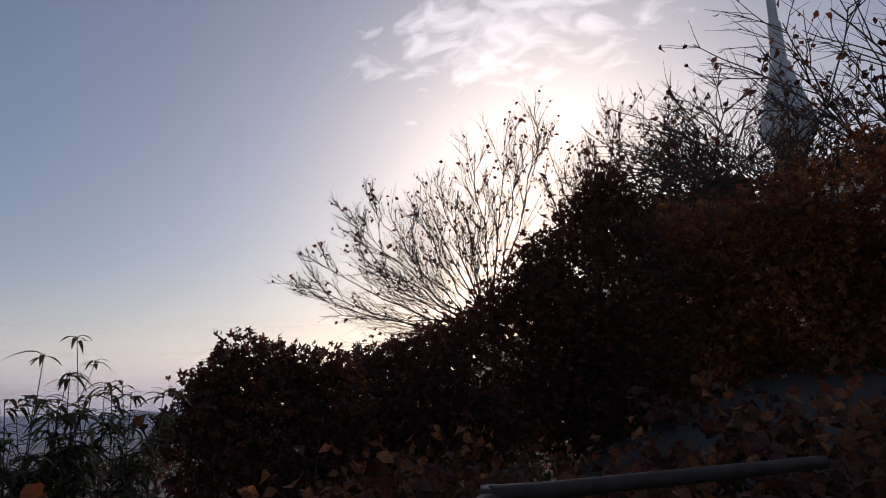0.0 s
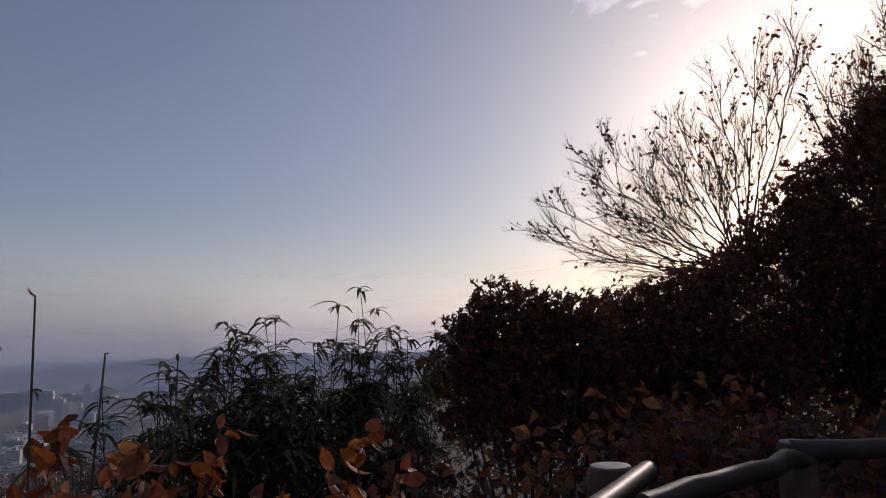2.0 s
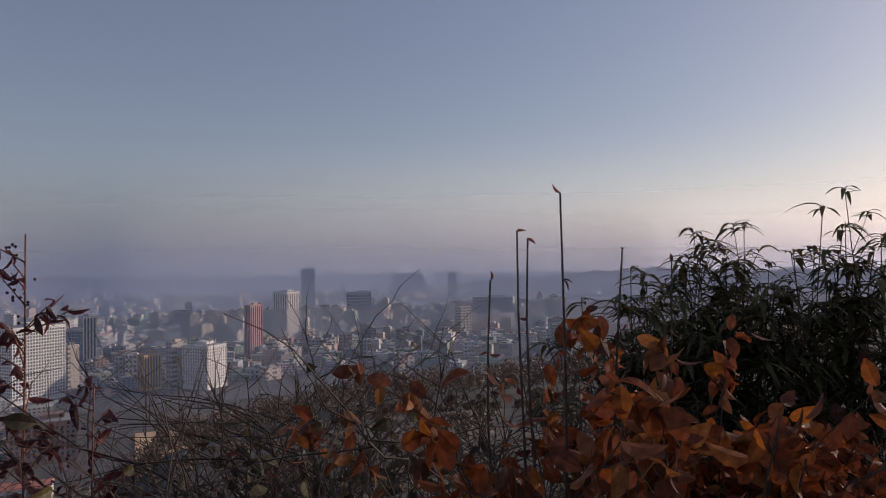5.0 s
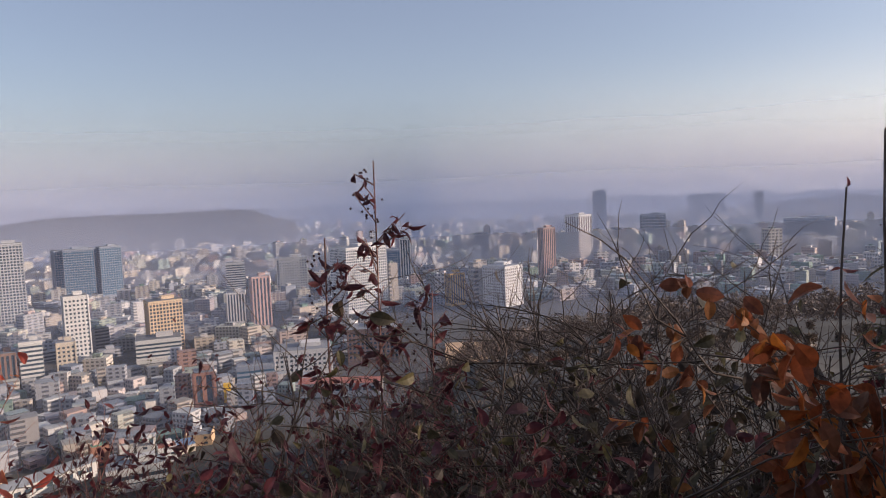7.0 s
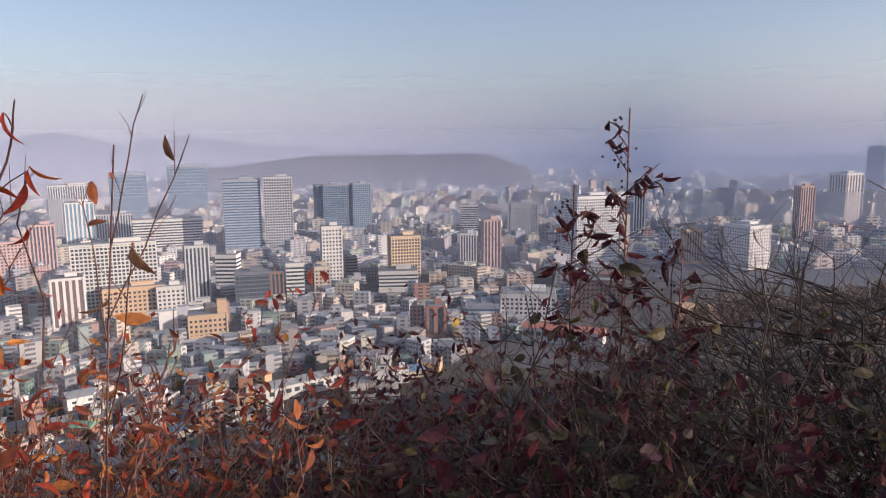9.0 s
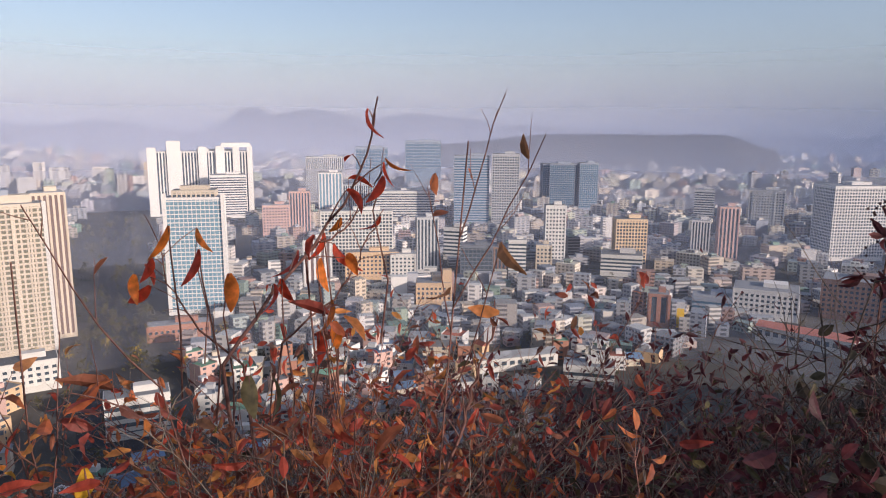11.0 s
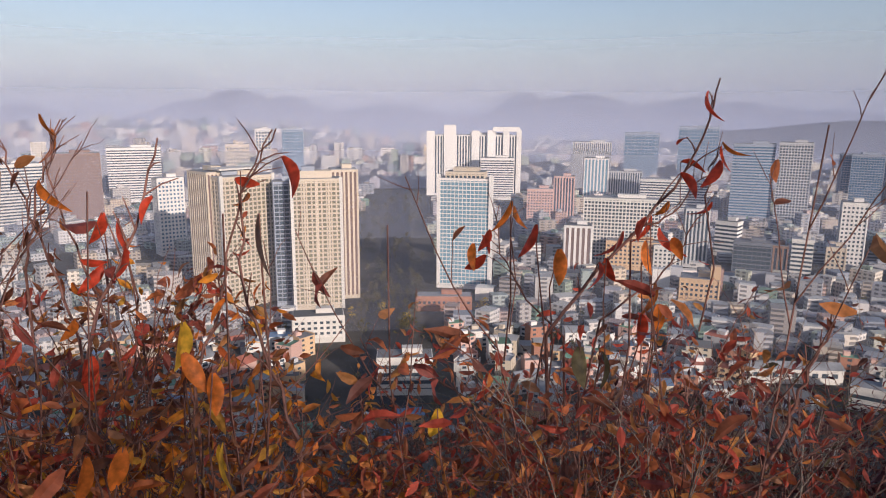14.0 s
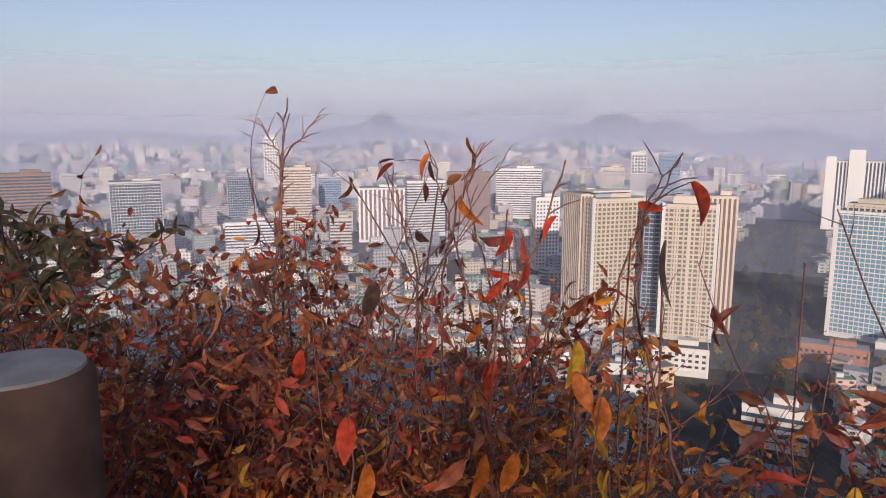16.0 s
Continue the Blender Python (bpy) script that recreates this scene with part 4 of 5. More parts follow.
fan_tree(7.8, 4.6, 20, ((24.5, 8.2), (24.4, 9.6), (23.0, 13.0), (22.2, 15.0), (19.0, 16.4), (16.2, 18.0), (13.5, 19.4), (11.2, 20.8), (7.7, 22.4), (4.5, 23.2), (1.5, 23.8)),
         "bare tree with fine upswept twigs fanning out against the sun", 21)
fan_tree(-1.0, 8.0, 22, ((5.0, 22.0), (1.5, 23.5), (-1.5, 22.8), (-3.8, 23.6), (-6.5, 23.2)), "bare tree with fine upright twigs against the sun", 25, 8, 0.04)
bare_tree(-6.5, 19, 8.0, "bare thin-twigged tree with a few dry leaves", 22, 60, 0.1, 6, 0.05, 0.12)
bare_tree(-14.0, 16, 6.6, "bare gnarled tree with dark boughs", 23, 100, 0.25, 7, 0.036, 0.1)
bare_tree(-24.0, 12, 6.5, "bare gnarled tree with dark boughs", 24, 90, 0.2, 7, 0.034, 0.1)

# shaded bushes behind the fence, added to cover and darken the slope
for k in range(16):
    shrub(-34 + 4.4 * k, 4.6 + 0.7 * (k % 3), -0.25 - 0.12 * (k % 2) + (0.35 if k < 6 else 0), "shaded bush with dark rust leaves", DARKRED if k % 2 else RUST, COARSE, 500 + k, 10, 0.35, 0.6, rad=0.008, kids=(5, 4), size=(0.6, 1.0))

# more dark-leaved bushes added where ground by the fence came out too bright
for k in range(9):
    shrub(-32 + 4.5 * k, 3.9 + 0.3 * (k % 2), -0.42 - 0.06 * (k % 3), "low shaded bush with dark red leaves by the fence", DARKRED, COARSE, 520 + k, 11, 0.4, 0.8, rad=0.007, kids=(5, 4), size=(0.55, 0.95))

# slender long-leaved shrubs against the sky
def long_shrub(az, r, top, seed, stems=6):
    """Thin forking stems; every shoot ends in a spray of long leaves that arch over."""
    g = np.random.default_rng(seed)
    b = polar(az, r)
    z = ground_height(b[0], b[1]) - 0.05
    e = thing("shrub", (b[0], b[1], z), 0, "slender shrub with sprays of long drooping dull green leaves", "shrub", "shrubs on the slope")
    h = EYE_Z + top - z
    lines, leaves = [], []
    for k in range(stems):
        high = h * (1.0 if k == 0 else g.uniform(0.78, 0.96))
        out = g.normal(0, 0.16, 2)
        pts = np.array([(out[0] * t ** 1.5, out[1] * t ** 1.5, high * t) for t in np.linspace(0, 1, 9)]) + g.normal(0, 0.012, (9, 3)) * np.linspace(0, 1, 9)[:, None]
        lines.append((pts, 0.008, 0.003))
        ends = [(pts[-1], unit(pts[-1] - pts[-2]))]
        for j in range(9):
            t = g.uniform(0.62, 0.97)
            m = int(t * 8)
            d = unit(tilt(g, np.array((0, 0, 1.0)), g.uniform(0.35, 0.9)))
            n = g.uniform(0.08, 0.26)
            q = np.array([pts[m], pts[m] + d * n * 0.5 + (0, 0, 0.01), pts[m] + d * n + (0, 0, 0.03)])
            lines.append((q, 0.0035, 0.002))
            ends.append((q[2], unit(q[2] - q[1])))
        for p, d in ends:
            for _ in range(g.integers(5, 9)):
                a = g.uniform(0, 2 * math.pi)
                y = unit(np.array((math.cos(a), math.sin(a), g.uniform(0.1, 0.9))))
                x = unit(np.cross(y, (0, 0, 1.0)))
                n = g.uniform(0.8, 1.35)
                lv, lf = LONG[g.integers(3)]
                up = np.cross(x, y)
                leaves.append(p - d * g.uniform(0, 0.05) + n * (lv[:, :1] * x + lv[:, 1:2] * y + lv[:, 2:] * up))
    lf = LONG[0][1]
    put("wood", fast_mesh("wood", *tubes(lines, 3)), M["bark"], e, smooth=True)
    put("foliage", fast_mesh("foliage", np.concatenate(leaves), np.concatenate([lf + k * len(LONG[0][0]) for k in range(len(leaves))])), GREENISH, e)
    return e


for k, (a_, r_, top) in enumerate(((35.3, 5.4, 0.38), (33.4, 5.5, 0.06), (37.4, 5.2, 0.14), (39.4, 5.0, 0.12), (41.6, 4.8, 0.21), (43.4, 4.8, 0.15), (45.2, 4.8, 0.13), (46.8, 4.7, 0.15), (48.6, 4.7, 0.09), (50.2, 4.6, 0.02),
                                   (52.0, 4.4, -0.12), (54.0, 4.3, -0.28), (36.5, 4.9, -0.1), (40.5, 4.6, -0.08), (44.3, 4.5, -0.08), (48.0, 4.4, -0.14))):
    long_shrub(a_, r_, top + 0.06, 40 + k, 7)

# orange-leaved bush with dry upright sticks
for k, (a_, r_, top) in enumerate(((55, 1.9, -0.12), (52, 2.0, -0.18), (57, 1.95, -0.20), (49, 2.1, -0.28), (56, 1.8, -0.30), (45, 2.2, -0.36), (41, 2.3, -0.42), (36, 2.4, -0.46), (52, 1.85, -0.38), (31, 2.5, -0.5), (48, 1.9, -0.44))):
    shrub(a_, r_, top, "bush with large rust and orange leaves", AMBER if k % 3 < 2 else RUST, BROAD, 60 + k, 12, 0.13, 0.85, rad=0.0045, kids=(5, 3), size=(0.5, 0.85), droop=1.1, ratio=(0.14, 0.28))


def stick(az, r, top, lean, label, seed, leaf=None):
    g = np.random.default_rng(seed)
    b = polar(az, r)
    z = ground_height(b[0], b[1]) - 0.05
    e = thing("dry_stick", (b[0], b[1], z), 0, label, "twig", "dry sticks")
    h = EYE_Z + top - z
    pts = np.array([(lean * t + 0.014 * math.sin(9 * t + seed), 0.01 * math.sin(6 * t), h * t) for t in np.linspace(0, 1, 10)])
    put("stem", fast_mesh("stem", *tubes([(pts, 0.006, 0.0022)], 5)), M["bark"], e)
    seats = [(pts[9 - i], np.append(g.normal(0, 0.5, 2), 0.3)) for i in (0, 1, 1, 2, 3, 4)]
    if leaf:
        put("leaves", fast_mesh("leaves", *scatter(OVAL, seats, g, 0.3, (0.4, 0.75), 0.7)), leaf, e)
    return e


for k, (a_, r_, top, lean) in enumerate(((58.3, 2.0, 0.155, 0.0), (60.9, 2.05, 0.07, -0.01), (60.0, 2.0, 0.05, -0.03), (62.6, 2.1, -0.05, -0.04), (55.4, 2.1, 0.02, 0.05), (51.0, 2.7, -0.01, 0.03))):
    stick(a_, r_, top, lean, "thin dry upright stick with a withered leaf", 70 + k, PURPLE)

# bare twiggy bushes with olive leaves below
for k, (a_, r_, top) in enumerate(((64, 3.3, -0.16), (69, 3.2, -0.14), (72, 3.0, -0.10), (76, 3.1, -0.16), (80, 3.2, -0.30), (84, 3.0, -0.40))):
    shrub(a_, r_, top, "bare twiggy bush on the slope", OLIVE, BROAD, 80 + k, 10, 0.55, 0.012, rad=0.008, kids=(6, 5), fork=(0.5, 1.1), wob=0.2)
for k in range(13):
    shrub(60 + 3.2 * k, 1.95 + 0.3 * (k % 3), -0.50 - 0.05 * (k % 2), "low bush with dull yellow and olive leaves", OLIVE if k % 3 else PURPLE, BROAD, 90 + k, 9, 0.5, 0.26, rad=0.004, kids=(5, 3), size=(0.4, 0.75))

# purple-leaved plant with berries
for k, (a_, r_, top) in enumerate(((94.3, 3.35, 0.11), (98.4, 3.3, -0.22), (90.9, 3.25, -0.42))):
    e = shrub(a_, r_, top, "tall thin stem with purple leaves and dark berries", PURPLE, OVAL, 110 + k, 1, 0.02, 0.28, "twig_red", rad=0.007, kids=(26, 3), ratio=(0.04, 0.09), fork=(0.6, 1.2), wob=0.018, up=0.0, size=(1.0, 1.8), depth=2, leafy=0)
    g = np.random.default_rng(310 + k)
    v, f = lathe([(0.0005, -0.006), (0.005, -0.003), (0.006, 0), (0.005, 0.003), (0.0005, 0.006)], 6)
    hgt = EYE_Z + top - e.location[2]
    for q in range(22):
        if q == 0:
            berry = fast_mesh("berry", v, f)
        ob = put("berry", berry, M["berry"], e)
        ob.matrix_local = pose(*(g.normal(0, 0.035, 2)), hgt * g.uniform(0.82, 0.99))
for k in range(12):
    shrub(88 + 3.2 * k, 2.1 + 0.3 * (k % 3), -0.50 - 0.024 * k, "low thicket with dark purple-red leaves", PURPLE if k % 3 else OLIVE, OVAL, 120 + k, 10, 0.55, 0.45, "twig_red", 0.004, kids=(6, 4), size=(0.6, 1.0))

# red and orange bushes under the lookout
for k, (a_, r_, top) in enumerate(((128, 1.6, -0.40), (132, 1.5, -0.30), (136, 1.45, -0.28), (140, 1.5, -0.34), (145, 1.55, -0.50), (134, 1.7, -0.38), (139, 1.8, -0.42), (149, 1.6, -0.62), (124, 1.7, -0.5))):
    shrub(a_, r_, top, "bush with small red autumn leaves", RED, OVAL, 140 + k, 10, 0.24, 0.34, "twig_red" if k % 2 else "twig_pale", 0.0027, kids=(6, 5), ratio=(0.22, 0.45), size=(0.5, 0.95))
for k, (a_, r_, top) in enumerate(((133.6, 1.45, 0.07), (137, 1.4, -0.10), (129.5, 1.45, -0.2), (145.5, 1.5, -0.16))):
    shrub(a_, r_, top, "slender branch with a few hanging red leaves", RED, OVAL, 152 + k, 1, 0.03, 0.22, "twig_red", 0.003, kids=(7, 3), ratio=(0.14, 0.3), size=(0.8, 1.35), fork=(0.4, 0.9), wob=0.1)
for k in range(14):
    shrub(112 + 4.2 * k, 1.75 + 0.4 * (k % 3), -0.66 - 0.05 * (k % 2) - (0.26 if k > 7 else 0.08 if k < 4 else 0), "low thicket of reddish twigs and leaves", (PURPLE if k < 4 else RED) if k % 3 else (RUST if k < 4 else ORANGE), OVAL, 160 + k, 12, 0.3, 0.2 if k < 8 else 0.34, "twig_red" if k % 2 else "twig_pale", 0.0028, kids=(6, 5), size=(0.5, 0.9))
for k, (a_, r_, top) in enumerate(((153, 1.5, -0.74), (157, 1.45, -0.70), (161, 1.45, -0.66), (165, 1.45, -0.57), (169, 1.5, -0.46), (150, 1.55, -0.76), (172, 1.45, -0.40))):
    shrub(a_, r_, top, "bush with yellow and orange autumn leaves", ORANGE, OVAL, 180 + k, 6, 0.2, 0.3, "bark", 0.0027, kids=(5, 3), ratio=(0.22, 0.45), size=(0.7, 1.2))
for k, (a_, r_, top) in enumerate(((165.5, 1.15, -0.01), (171, 1.3, -0.05), (176.5, 1.5, -0.04), (181, 1.6, -0.05), (184, 1.6, -0.02), (187.7, 2.1, 0.10), (190, 1.7, -0.06))):
    shrub(a_, r_, top, "thin bare branch with a few dark leaves", RED if k % 2 else RUST, OVAL, 190 + k, 2, 0.12, 0.07, "twig_red", 0.003, kids=(6, 2), ratio=(0.14, 0.3), size=(0.9, 1.3), wob=0.14)
for k, (a_, r_, top) in enumerate(((176, 1.5, -0.36), (179, 1.55, -0.28), (182, 1.6, -0.22), (185, 1.7, -0.19), (188, 1.7, -0.17), (191, 1.75, -0.2), (194, 1.7, -0.22), (197, 1.75, -0.2), (200, 1.8, -0.2), (203, 1.7, -0.24), (207, 1.7, -0.3), (186, 1.4, -0.36), (178, 1.35, -0.42), (194, 1.4, -0.38), (200, 1.4, -0.42), (172, 1.6, -0.5))):
    shrub(a_, r_, top + 0.02, "dense bush with dark red autumn leaves" if a_ > 180 else "bush with orange and yellow autumn leaves", (RED if k % 4 else RUST) if a_ > 180 else (ORANGE if k % 2 else RUST), OVAL, 200 + k, 11, 0.36, 0.9, "twig_red", 0.003, kids=(6, 5), ratio=(0.22, 0.45), size=(0.48, 0.85))
shrub(203.0, 2.2, 0.05, "sapling with rows of brown-green leaflets", SAPLING, OVAL, 230, 5, 0.14, 0.95, "bark", 0.007, kids=(12, 5), ratio=(0.10, 0.24), size=(0.9, 1.5), droop=0.6, fork=(0.8, 1.3))


# ---- single branches and leaves close to the rail ----
EYES = {"mid": (-0.25, -0.21), "late": (-0.13, -0.29), "end": (-0.09, -0.31)}
LEAF = {k: leaf_material(k + "_leaf", [v, v], 0.45, 0.5, 0.45) for k, v in (("r", (0.62, 0.07, 0.03)), ("o", (0.72, 0.19, 0.03)), ("y", (0.75, 0.42, 0.04)), ("d", (0.13, 0.075, 0.055)), ("g", (0.16, 0.13, 0.06)))}
HUE = {"r": "red", "o": "orange", "y": "yellow", "d": "dark withered", "g": "dull olive"}


def near(where, az, el, d):
    e = radians(el)
    p = polar(az, d * math.cos(e), EYE_Z + d * math.sin(e))
    return np.array((p[0] + EYES[where][0], p[1] + EYES[where][1], p[2]))


def branch(where, points, seed, rad=0.0032, leaves=6, colors="rror", label="slender leaning branch with hanging red and orange leaves", size=(0.8, 1.3)):
    """A bent twig with short side shoots; each leaf hangs from a shoot."""
    g = np.random.default_rng(seed)
    pts = np.array([near(where, *p) for p in points])
    t = np.linspace(0, len(pts) - 1, 16)
    fine = np.stack([np.interp(t, range(len(pts)), pts[:, k]) for k in range(3)], 1)
    fine[1:-1] = (fine[:-2] + 2 * fine[1:-1] + fine[2:]) / 4 + g.normal(0, 0.003, (14, 3))
    o = fine[0].copy()
    low = o.copy()
    low[2] = ground_height(o[0], o[1]) - 0.05
    low[:2] *= 1.12
    root = np.array([low + (o - low) * k + g.normal(0, 0.012, 3) * (0 < k < 1) for k in np.linspace(0, 1, 6)])
    e = thing("leafy_branch", tuple(low), 0, label, "branch", "branches by the rail")
    lines = [(root - low, rad * 1.5, rad), (fine - low, rad, rad * 0.4)]
    seats = []
    for k in range(2, 14):
        d = unit(fine[k] - fine[k - 1])
        if g.random() < 0.8:
            s = tilt(g, d, g.uniform(0.5, 1.1))
            n = g.uniform(0.02, 0.09)
            q = np.array([fine[k], fine[k] + s * n * 0.5 + (0, 0, 0.004), fine[k] + s * n])
            lines.append((q - low, rad * 0.45, rad * 0.25))
            seats.append((q[2] - low, s))
    twig = put("twig", fast_mesh("twig", *tubes(lines, 5)), M["twig_red"], e, smooth=True)
    g.shuffle(seats)
    for p, d in seats[:leaves]:
        v, f = OVAL_FINE[g.integers(3)]
        c_ = colors[g.integers(len(colors))]
        put("leaf", fast_mesh("leaf", *scatter([(v, f)], [(p, d)], g, 1.3, size, 0.5)), LEAF[c_], twig, HUE[c_] + " curled leaf", smooth=True)
    return e


def sprig(where, az, el, d, c_, seed, size=1.0):
    """One large leaf hanging on a thin shoot that rises from the thicket."""
    g = np.random.default_rng(seed)
    p = near(where, az, el, d)
    foot = p + np.array((*(unit(p[:2]) * g.uniform(0.05, 0.15)), -g.uniform(0.3, 0.45)))
    top = p + np.array((g.normal(0, 0.01), g.normal(0, 0.01), 0.025 * size))
    e = thing("leaf_sprig", tuple(foot), 0, HUE[c_] + " autumn leaf hanging on a thin shoot", "leaf", "leaves by the rail")
    line = np.array([foot, foot + (top - foot) * 0.4 + g.normal(0, 0.015, 3), foot + (top - foot) * 0.8 + g.normal(0, 0.01, 3), top])
    put("shoot", fast_mesh("shoot", *tubes([(line - foot, 0.0022, 0.0012)], 5)), M["twig_red"], e, smooth=True)
    v, f = leaf_shape(0.062 * size, 0.026 * size, 0.4, g.uniform(0.3, 0.9), 6)
    put("leaf", fast_mesh("leaf", *scatter([(v, f)], [(top - foot, np.array((0, 0, -1.0)))], g, 1.0, (0.9, 1.1), 0.25)), LEAF[c_], e, smooth=True)


OVAL_FINE = [leaf_shape(0.055, 0.022, 0.4, 0.8, 6), leaf_shape(0.062, 0.021, 0.7, 1.2, 6), leaf_shape(0.048, 0.022, 0.3, 0.5, 6)]
branch("mid", ((145.8, -18.5, 1.4), (141.7, -13.0, 1.4), (137.9, -9.0, 1.4), (134.7, -4.6, 1.4), (133.2, -0.5, 1.4), (132.8, 2.6, 1.4)), 401, 0.004, 7)
branch("mid", ((138.9, -9.9, 1.4), (135.6, -8.1, 1.4), (133.7, -5.3, 1.4), (132.0, -2.7, 1.4)), 402, 0.0022, 3)
branch("mid", ((141.0, -17.1, 1.45), (135.7, -12.7, 1.45), (133.8, -9.1, 1.45), (132.4, -6.5, 1.45)), 403, 0.0024, 2)
branch("mid", ((144.2, -18.6, 1.42), (148.0, -14.8, 1.42), (149.8, -11.1, 1.42), (149.8, -7.7, 1.42)), 404, 0.0024, 4)
branch("mid", ((128.0, -29.8, 1.5), (125.6, -23.8, 1.5), (124.2, -19.3, 1.5), (122.8, -15.5, 1.5)), 405, 0.0045, 0)
branch("late", ((161.3, -26.7, 1.15), (163.8, -19.6, 1.15), (165.6, -13.1, 1.15), (165.1, -6.2, 1.15), (162.5, -1.6, 1.15)), 406, 0.0032, 3)
branch("late", ((178.6, -21.2, 1.3), (176.1, -14.5, 1.3), (173.2, -9.3, 1.3), (171.2, -2.2, 1.3)), 407, 0.0042, 5)
branch("late", ((177.9, -17.0, 1.5), (179.6, -9.5, 1.5), (180.9, -4.7, 1.5), (182.3, -0.6, 1.5)), 408, 0.003, 2)
branch("late", ((180.9, -11.5, 1.5), (179.8, -6.4, 1.5), (178.4, -3.0, 1.5), (177.5, -0.8, 1.5)), 409, 0.0028, 1)
branch("late", ((182.9, -11.4, 1.6), (184.1, -7.1, 1.6), (184.7, -4.6, 1.6), (185.3, -2.5, 1.6)), 410, 0.0028, 1)
BARE = "bare forked twig rising from the red bush"
branch("end", ((193.4, -13.0, 2.1), (192.6, -6.6, 2.1), (192.3, -2.1, 2.1), (191.7, 2.7, 2.1)), 411, 0.0055, 0, label=BARE)
branch("end", ((192.6, -6.6, 2.1), (192.3, -2.2, 2.1), (193.0, -0.8, 2.1), (194.1, 1.2, 2.1)), 412, 0.0035, 0, label=BARE)
branch("end", ((192.6, -6.6, 2.1), (192.2, -1.9, 2.1), (190.5, -0.2, 2.1), (188.7, 2.0, 2.1)), 413, 0.0035, 0, label=BARE)
branch("end", ((173.5, -18.8, 1.5), (175.5, -11.5, 1.5), (177.5, -4.5, 1.5), (176.1, -0.8, 1.5)), 414, 0.003, 2)
branch("end", ((167.7, -21.2, 1.3), (165.1, -14.8, 1.3), (163.3, -6.5, 1.3), (160.3, -1.5, 1.3)), 415, 0.0032, 2)
k = 420
for where, leaves in (
    ("mid", ((132.8, -4.9, 1.36, "r"), (136.7, -9.5, 1.4, "r"), (145.5, -12.5, 1.35, "o"), (149.4, -8.5, 1.3, "o"), (146.7, -10.5, 1.3, "r"), (137.2, -11.5, 1.4, "o"),
             (140.8, -13.0, 1.4, "r"), (137.5, -16.8, 1.35, "o"), (138.7, -17.7, 1.35, "r"), (136.2, -14.8, 1.4, "o"), (143.4, -20.7, 1.2, "g"), (142.4, -21.1, 1.2, "g"))),
    ("late", ((164.3, -10.4, 1.0, "d"), (169.3, -22.7, 1.05, "o"), (177.0, -19.9, 1.2, "r"), (142.9, -8.5, 1.9, "o"), (149.3, -25.8, 1.2, "y"), (167.1, -27.8, 1.1, "y"),
              (170.2, -20.2, 1.1, "o"), (173.5, -11.5, 1.3, "r"), (175.0, -8.8, 1.4, "r"), (176.7, -27.1, 1.0, "o"), (190.4, -24.4, 0.9, "r"), (170.8, -17.9, 1.1, "y"))),
    ("end", ((190.6, -18.6, 1.2, "r"), (174.2, -20.2, 1.1, "r"), (168.2, -20.3, 1.1, "o"), (188.0, -24.5, 1.0, "r"), (174.3, -27.2, 1.0, "o"), (164.9, -28.0, 1.0, "y"),
             (185.1, -13.8, 1.3, "d"), (172.7, -9.5, 1.3, "r"), (186.6, -28.4, 0.95, "o")))):
    for az, el, d, c_ in leaves:
        k += 1
        sprig(where, az, el, d, c_, k, 1.5 if c_ == "d" else 1.1)

# ---- log fence of the lookout ----
def fence_post(az, r, label, top=-0.265, rad=0.056):
    b = polar(az, r)
    z = ground_height(b[0], b[1]) - 0.1
    e = thing("fence_post", (b[0], b[1], z), 37, label, "fence post", "log fence posts")
    h = EYE_Z + top - z
    v, f = lathe([(0.98 * rad, 0), (1.01 * rad, 0.3 * h), (0.97 * rad, 0.6 * h), (rad, h - 0.012), (rad - 0.009, h)], 20)
    put("trunk", fast_mesh("trunk", v, f), M["log"], e, smooth=True)
    v, f = lathe([(rad - 0.0085, h - 0.002), (rad - 0.010, h + 0.004), (0.5 * rad, h + 0.006), (0.001, h + 0.006)], 20)
    put("cut_top", fast_mesh("cut_top", v, f), M["log_top"], e, "pale sawn top")
    return e


def fence_rail(a, b, label, rad=0.035):
    a, b = np.array(a), np.array(b)
    g = np.random.default_rng(int(abs(a[0] * 1000)))
    n = 9
    pts = np.array([a + (b - a) * t + g.normal(0, 0.004, 3) for t in np.linspace(0, 1, n)])
    ends = [(np.array([pts[0], pts[0] + (pts[0] - pts[1]) * 0.05]), rad, 0.004), (np.array([pts[-1], pts[-1] + (b - a) * 0.004]), rad, 0.004)]
    ob = put("fence_rail", fast_mesh("fence_rail", *tubes([(pts, rad, rad * 0.92)] + ends, 12)), M["rail"], smooth=True)
    return tagged(ob, label, "fence rail", "log fence rails")


POST = "round log fence post with a pale sawn top"
fence_post(20.8, 1.97, POST, -0.27)
fence_post(8.1, 2.63, POST, -0.30)
fence_post(199.6, 1.13, "stout round log fence post with a pale sawn top", rad=0.079)
fence_rail((-0.600, -0.1, 139.72), (-0.587, 1.75, 139.742), "weathered log rail with a cut end", 0.025)
fence_rail((-0.62, 1.80, 139.655), (-0.36, 2.58, 139.66), "weathered log rail between posts", 0.03)
fence_rail((-0.38, 2.56, 139.68), (0.9, 3.6, 139.66), "weathered log rail between posts", 0.03)
fence_rail((-0.36, 2.60, 139.38), (0.9, 3.65, 139.35), "lower log rail between posts", 0.03)

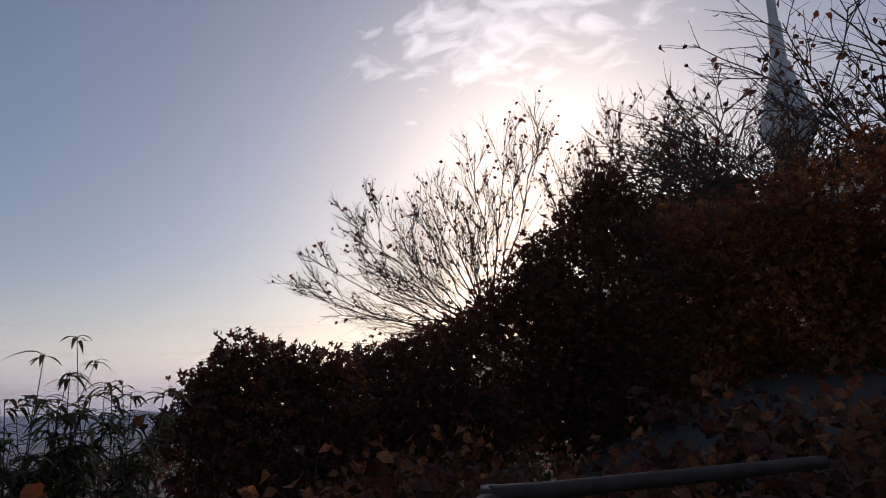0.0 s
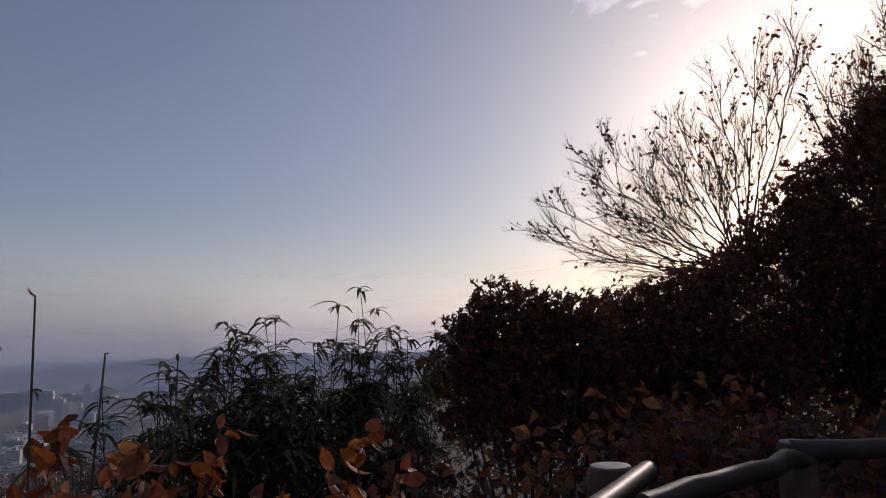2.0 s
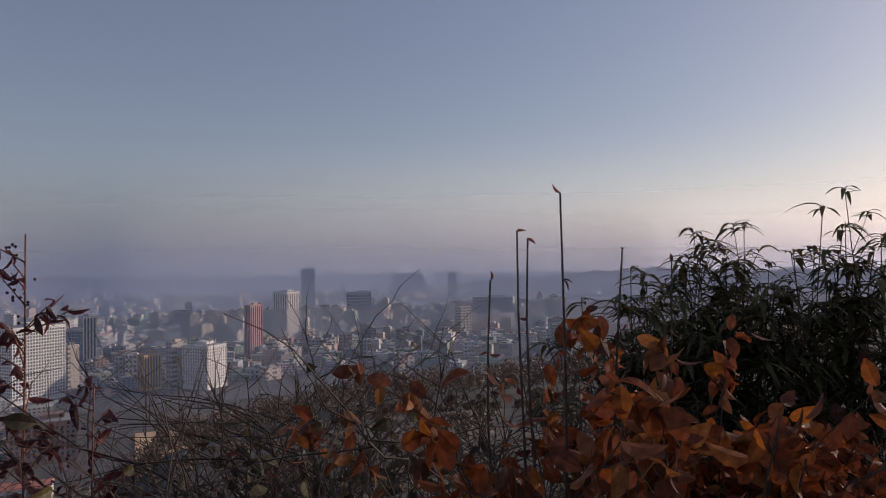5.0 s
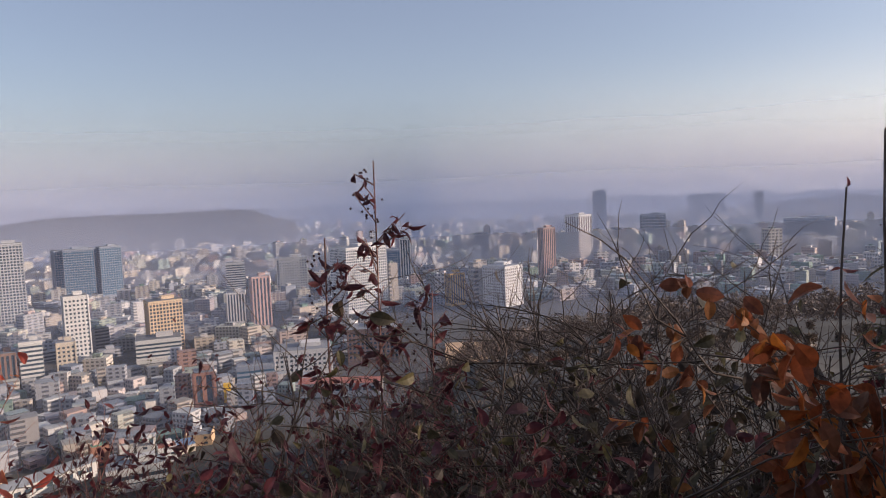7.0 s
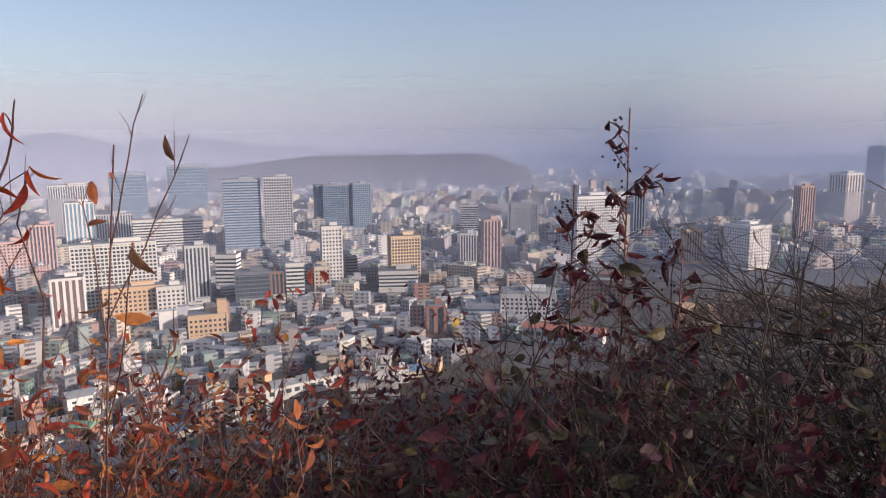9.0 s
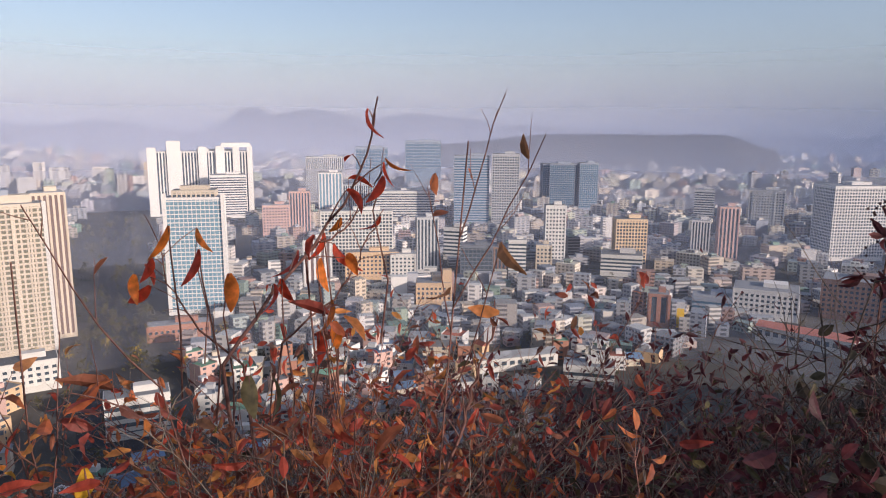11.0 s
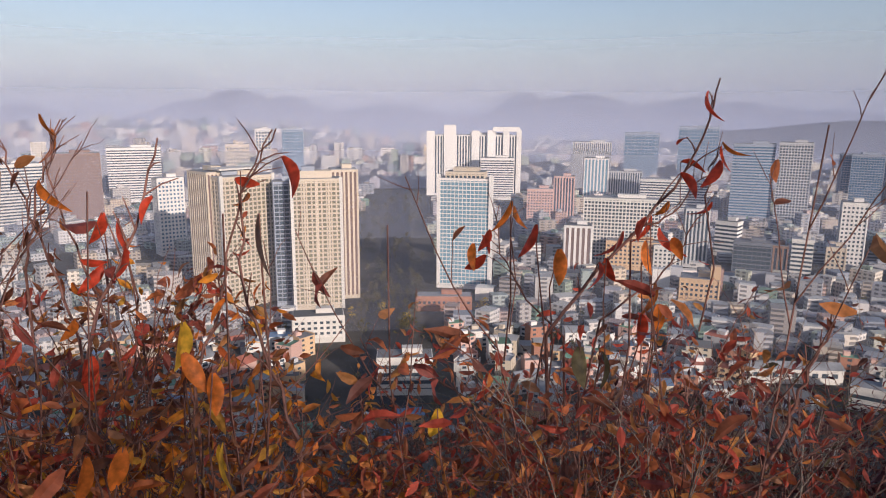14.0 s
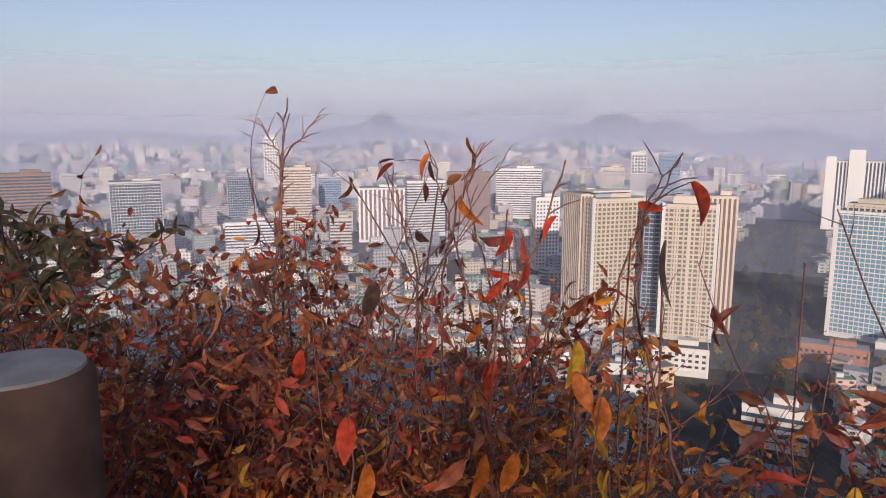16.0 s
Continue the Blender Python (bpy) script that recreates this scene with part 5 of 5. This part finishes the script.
# ---- the tower on the summit ----
p = polar(343.4, 300)
e = thing("broadcast_tower", (p[0], p[1], 175), 0, "pale concrete broadcasting tower with a flared pod and mast", "tower")
M["concrete"] = material("concrete", (0.55, 0.55, 0.56), 0.8, 0.1, 0.1)
for nm, prof in (("shaft", [(6, 0), (5, 60)]), ("pod", [(7, 56), (11, 62), (10.5, 66), (10.5, 68), (9, 72), (8, 76), (5.5, 84), (4, 92)]), ("mast", [(3.0, 92), (2.6, 110), (1.9, 111), (1.7, 130), (0.9, 131), (0.7, 150)])):
    v, f = lathe(prof, 20)
    put(nm, fast_mesh(nm, v, f), M["concrete"], e)

# ---- woods on the slopes, as masses of small twigs and dry leaves ----
def woods(name, label, count, a0, a1, r0, r1, height, seed, mat, size, bits=70):
    g = np.random.default_rng(seed)
    v0 = np.array([(-.5, 0, 0), (0, 0.5, 0.12), (.5, 0, 0), (0, -.5, 0.12)])
    vs = []
    for _ in range(count):
        a_, r_ = g.uniform(a0, a1), math.exp(g.uniform(math.log(r0), math.log(r1)))
        p = polar(a_, r_)
        h = height * g.uniform(0.6, 1.25)
        t = g.random(bits) ** 0.7
        q = g.normal(0, 1, (bits, 2)) * (0.26 * h * (1.15 - t) ** 0.6)[:, None]
        o = np.stack((p[0] + q[:, 0], p[1] + q[:, 1], ground_height(p[0], p[1]) + h * (0.15 + 0.85 * t)), 1)
        u, w = g.normal(size=(bits, 3)), g.normal(size=(bits, 3))
        u /= np.linalg.norm(u, axis=1)[:, None]
        w = np.cross(u, w)
        w /= np.linalg.norm(w, axis=1)[:, None]
        s = (size * g.uniform(0.5, 1.4, bits) * min(1, r_ / 60))[:, None, None]
        vs.append((o[:, None] + s * (v0[:, :1] * u[:, None] * 0.25 + v0[:, 1:2] * w[:, None] * 1.5 + v0[:, 2:] * np.cross(u, w)[:, None])).reshape(-1, 3))
    f = np.arange(count * bits)[:, None] * 4 + np.array((0, 3, 2, 1))
    return tagged(put(name, fast_mesh(name, np.concatenate(vs), f), mat), label, "woods", kind="stuff")


woods("woods", "bare brown woodland on the hillside", 1600, 30, 97, 150, 640, 7, 301, BROWNWOOD, 0.95, 75)
woods("undergrowth", "brown undergrowth of twigs and dry leaves on the slope", 420, 22, 94, 3.2, 150, 1.0, 306, BROWNWOOD, 0.5, 105)
woods("undergrowth", "low brown undergrowth of twigs and dry leaves on the steep slope", 520, 94, 214, 3.4, 150, 0.42, 308, BROWNWOOD, 0.35, 105)
woods("woods", "bare brown thickets on the steep slope", 330, 92, 214, 40, 240, 5, 302, BROWNWOOD, 0.7, 90)
woods("street_trees", "dull green and brown trees between city buildings", 520, 96, 212, 255, 760, 9, 303, GREENISH, 1.6, 45)
woods("avenue_trees", "dark trees lining the avenue", 110, 151, 156.5, 400, 1100, 12, 307, GREENISH, 2.0, 50)
woods("yellow_trees", "yellow ginkgo trees along streets", 14, 140, 170, 300, 480, 10, 304, YELLOW, 1.3, 80)
woods("hill_trees", "dark trees on the rising hillside", 110, -60, -4, 45, 135, 3.0, 305, DARKRED, 0.7, 200)

# ---- cloud and sun in the sky ----
def cloud_material():
    m = bpy.data.materials.new("cloud")
    m.use_nodes = True
    nt = m.node_tree
    nt.nodes.remove(nt.nodes["Principled BSDF"])
    out = nt.nodes["Material Output"]
    tc = nt.nodes.new("ShaderNodeTexCoord")
    n = nt.nodes.new("ShaderNodeTexNoise")
    n.inputs["Scale"].default_value, n.inputs["Detail"].default_value, n.inputs["Distortion"].default_value = 9.0, 9, 0.6
    nt.links.new(tc.outputs["Generated"], n.inputs["Vector"])
    g = nt.nodes.new("ShaderNodeTexGradient")
    g.gradient_type = "SPHERICAL"
    mp = nt.nodes.new("ShaderNodeMapping")
    mp.inputs["Location"].default_value = (-1, -1, -1)
    mp.inputs["Scale"].default_value = (2, 2, 2)
    nt.links.new(tc.outputs["Generated"], mp.inputs[0])
    nt.links.new(mp.outputs[0], g.inputs[0])
    add = nt.nodes.new("ShaderNodeMath")
    add.operation = "MULTIPLY_ADD"
    add.inputs[1].default_value = 0.45
    nt.links.new(g.outputs["Fac"], add.inputs[0])
    nt.links.new(n.outputs[0], add.inputs[2])
    r = nt.nodes.new("ShaderNodeMapRange")
    r.inputs[1].default_value, r.inputs[2].default_value, r.inputs[4].default_value = 0.60, 0.86, 0.55
    nt.links.new(add.outputs[0], r.inputs[0])
    both = nt.nodes.new("ShaderNodeAddShader")
    clear = nt.nodes.new("ShaderNodeBsdfTransparent")
    # the cloud's sunlit white is put in as glow; it casts no shadow
    glow = nt.nodes.new("ShaderNodeEmission")
    glow.inputs[0].default_value = (1.0, 0.93, 0.88, 1)
    nt.links.new(r.outputs[0], glow.inputs[1])
    nt.links.new(clear.outputs[0], both.inputs[0])
    nt.links.new(glow.outputs[0], both.inputs[1])
    nt.links.new(both.outputs[0], out.inputs[0])
    return m


v = [tuple(toward(3.5 + a, 28.5 + b, 4600)) for b in (-8, -4, 0, 4, 8) for a in (-16, -8, 0, 8, 16)]
f = [(5 * i + j, 5 * i + j + 1, 5 * i + j + 6, 5 * i + j + 5) for i in range(4) for j in range(4)]
tagged(put("cloud", fast_mesh("cloud", v, f), cloud_material()), "broken white cloud high in the sky", "cloud", kind="structure")
glow = bpy.data.materials.new("sun_disc")
glow.use_nodes = True
gn = glow.node_tree
gn.nodes.remove(gn.nodes["Principled BSDF"])
g_add, g_em, g_tr = gn.nodes.new("ShaderNodeAddShader"), gn.nodes.new("ShaderNodeEmission"), gn.nodes.new("ShaderNodeBsdfTransparent")
g_em.inputs[0].default_value, g_em.inputs[1].default_value = (1, 0.95, 0.85, 1), 40
gn.links.new(g_em.outputs[0], g_add.inputs[0])
gn.links.new(g_tr.outputs[0], g_add.inputs[1])
gn.links.new(g_add.outputs[0], gn.nodes["Material Output"].inputs[0])
v, f = lathe([(0.1, -30), (28, -12), (33, 0), (28, 12), (0.1, 30)], 20)
s_ob = put("sun_disc", fast_mesh("sun_disc", v, f), glow)
s_ob.matrix_world = Matrix.Translation(toward(SUN_AZ, SUN_EL, 4800))
tagged(s_ob, "bright low morning sun", "sun", kind="structure")
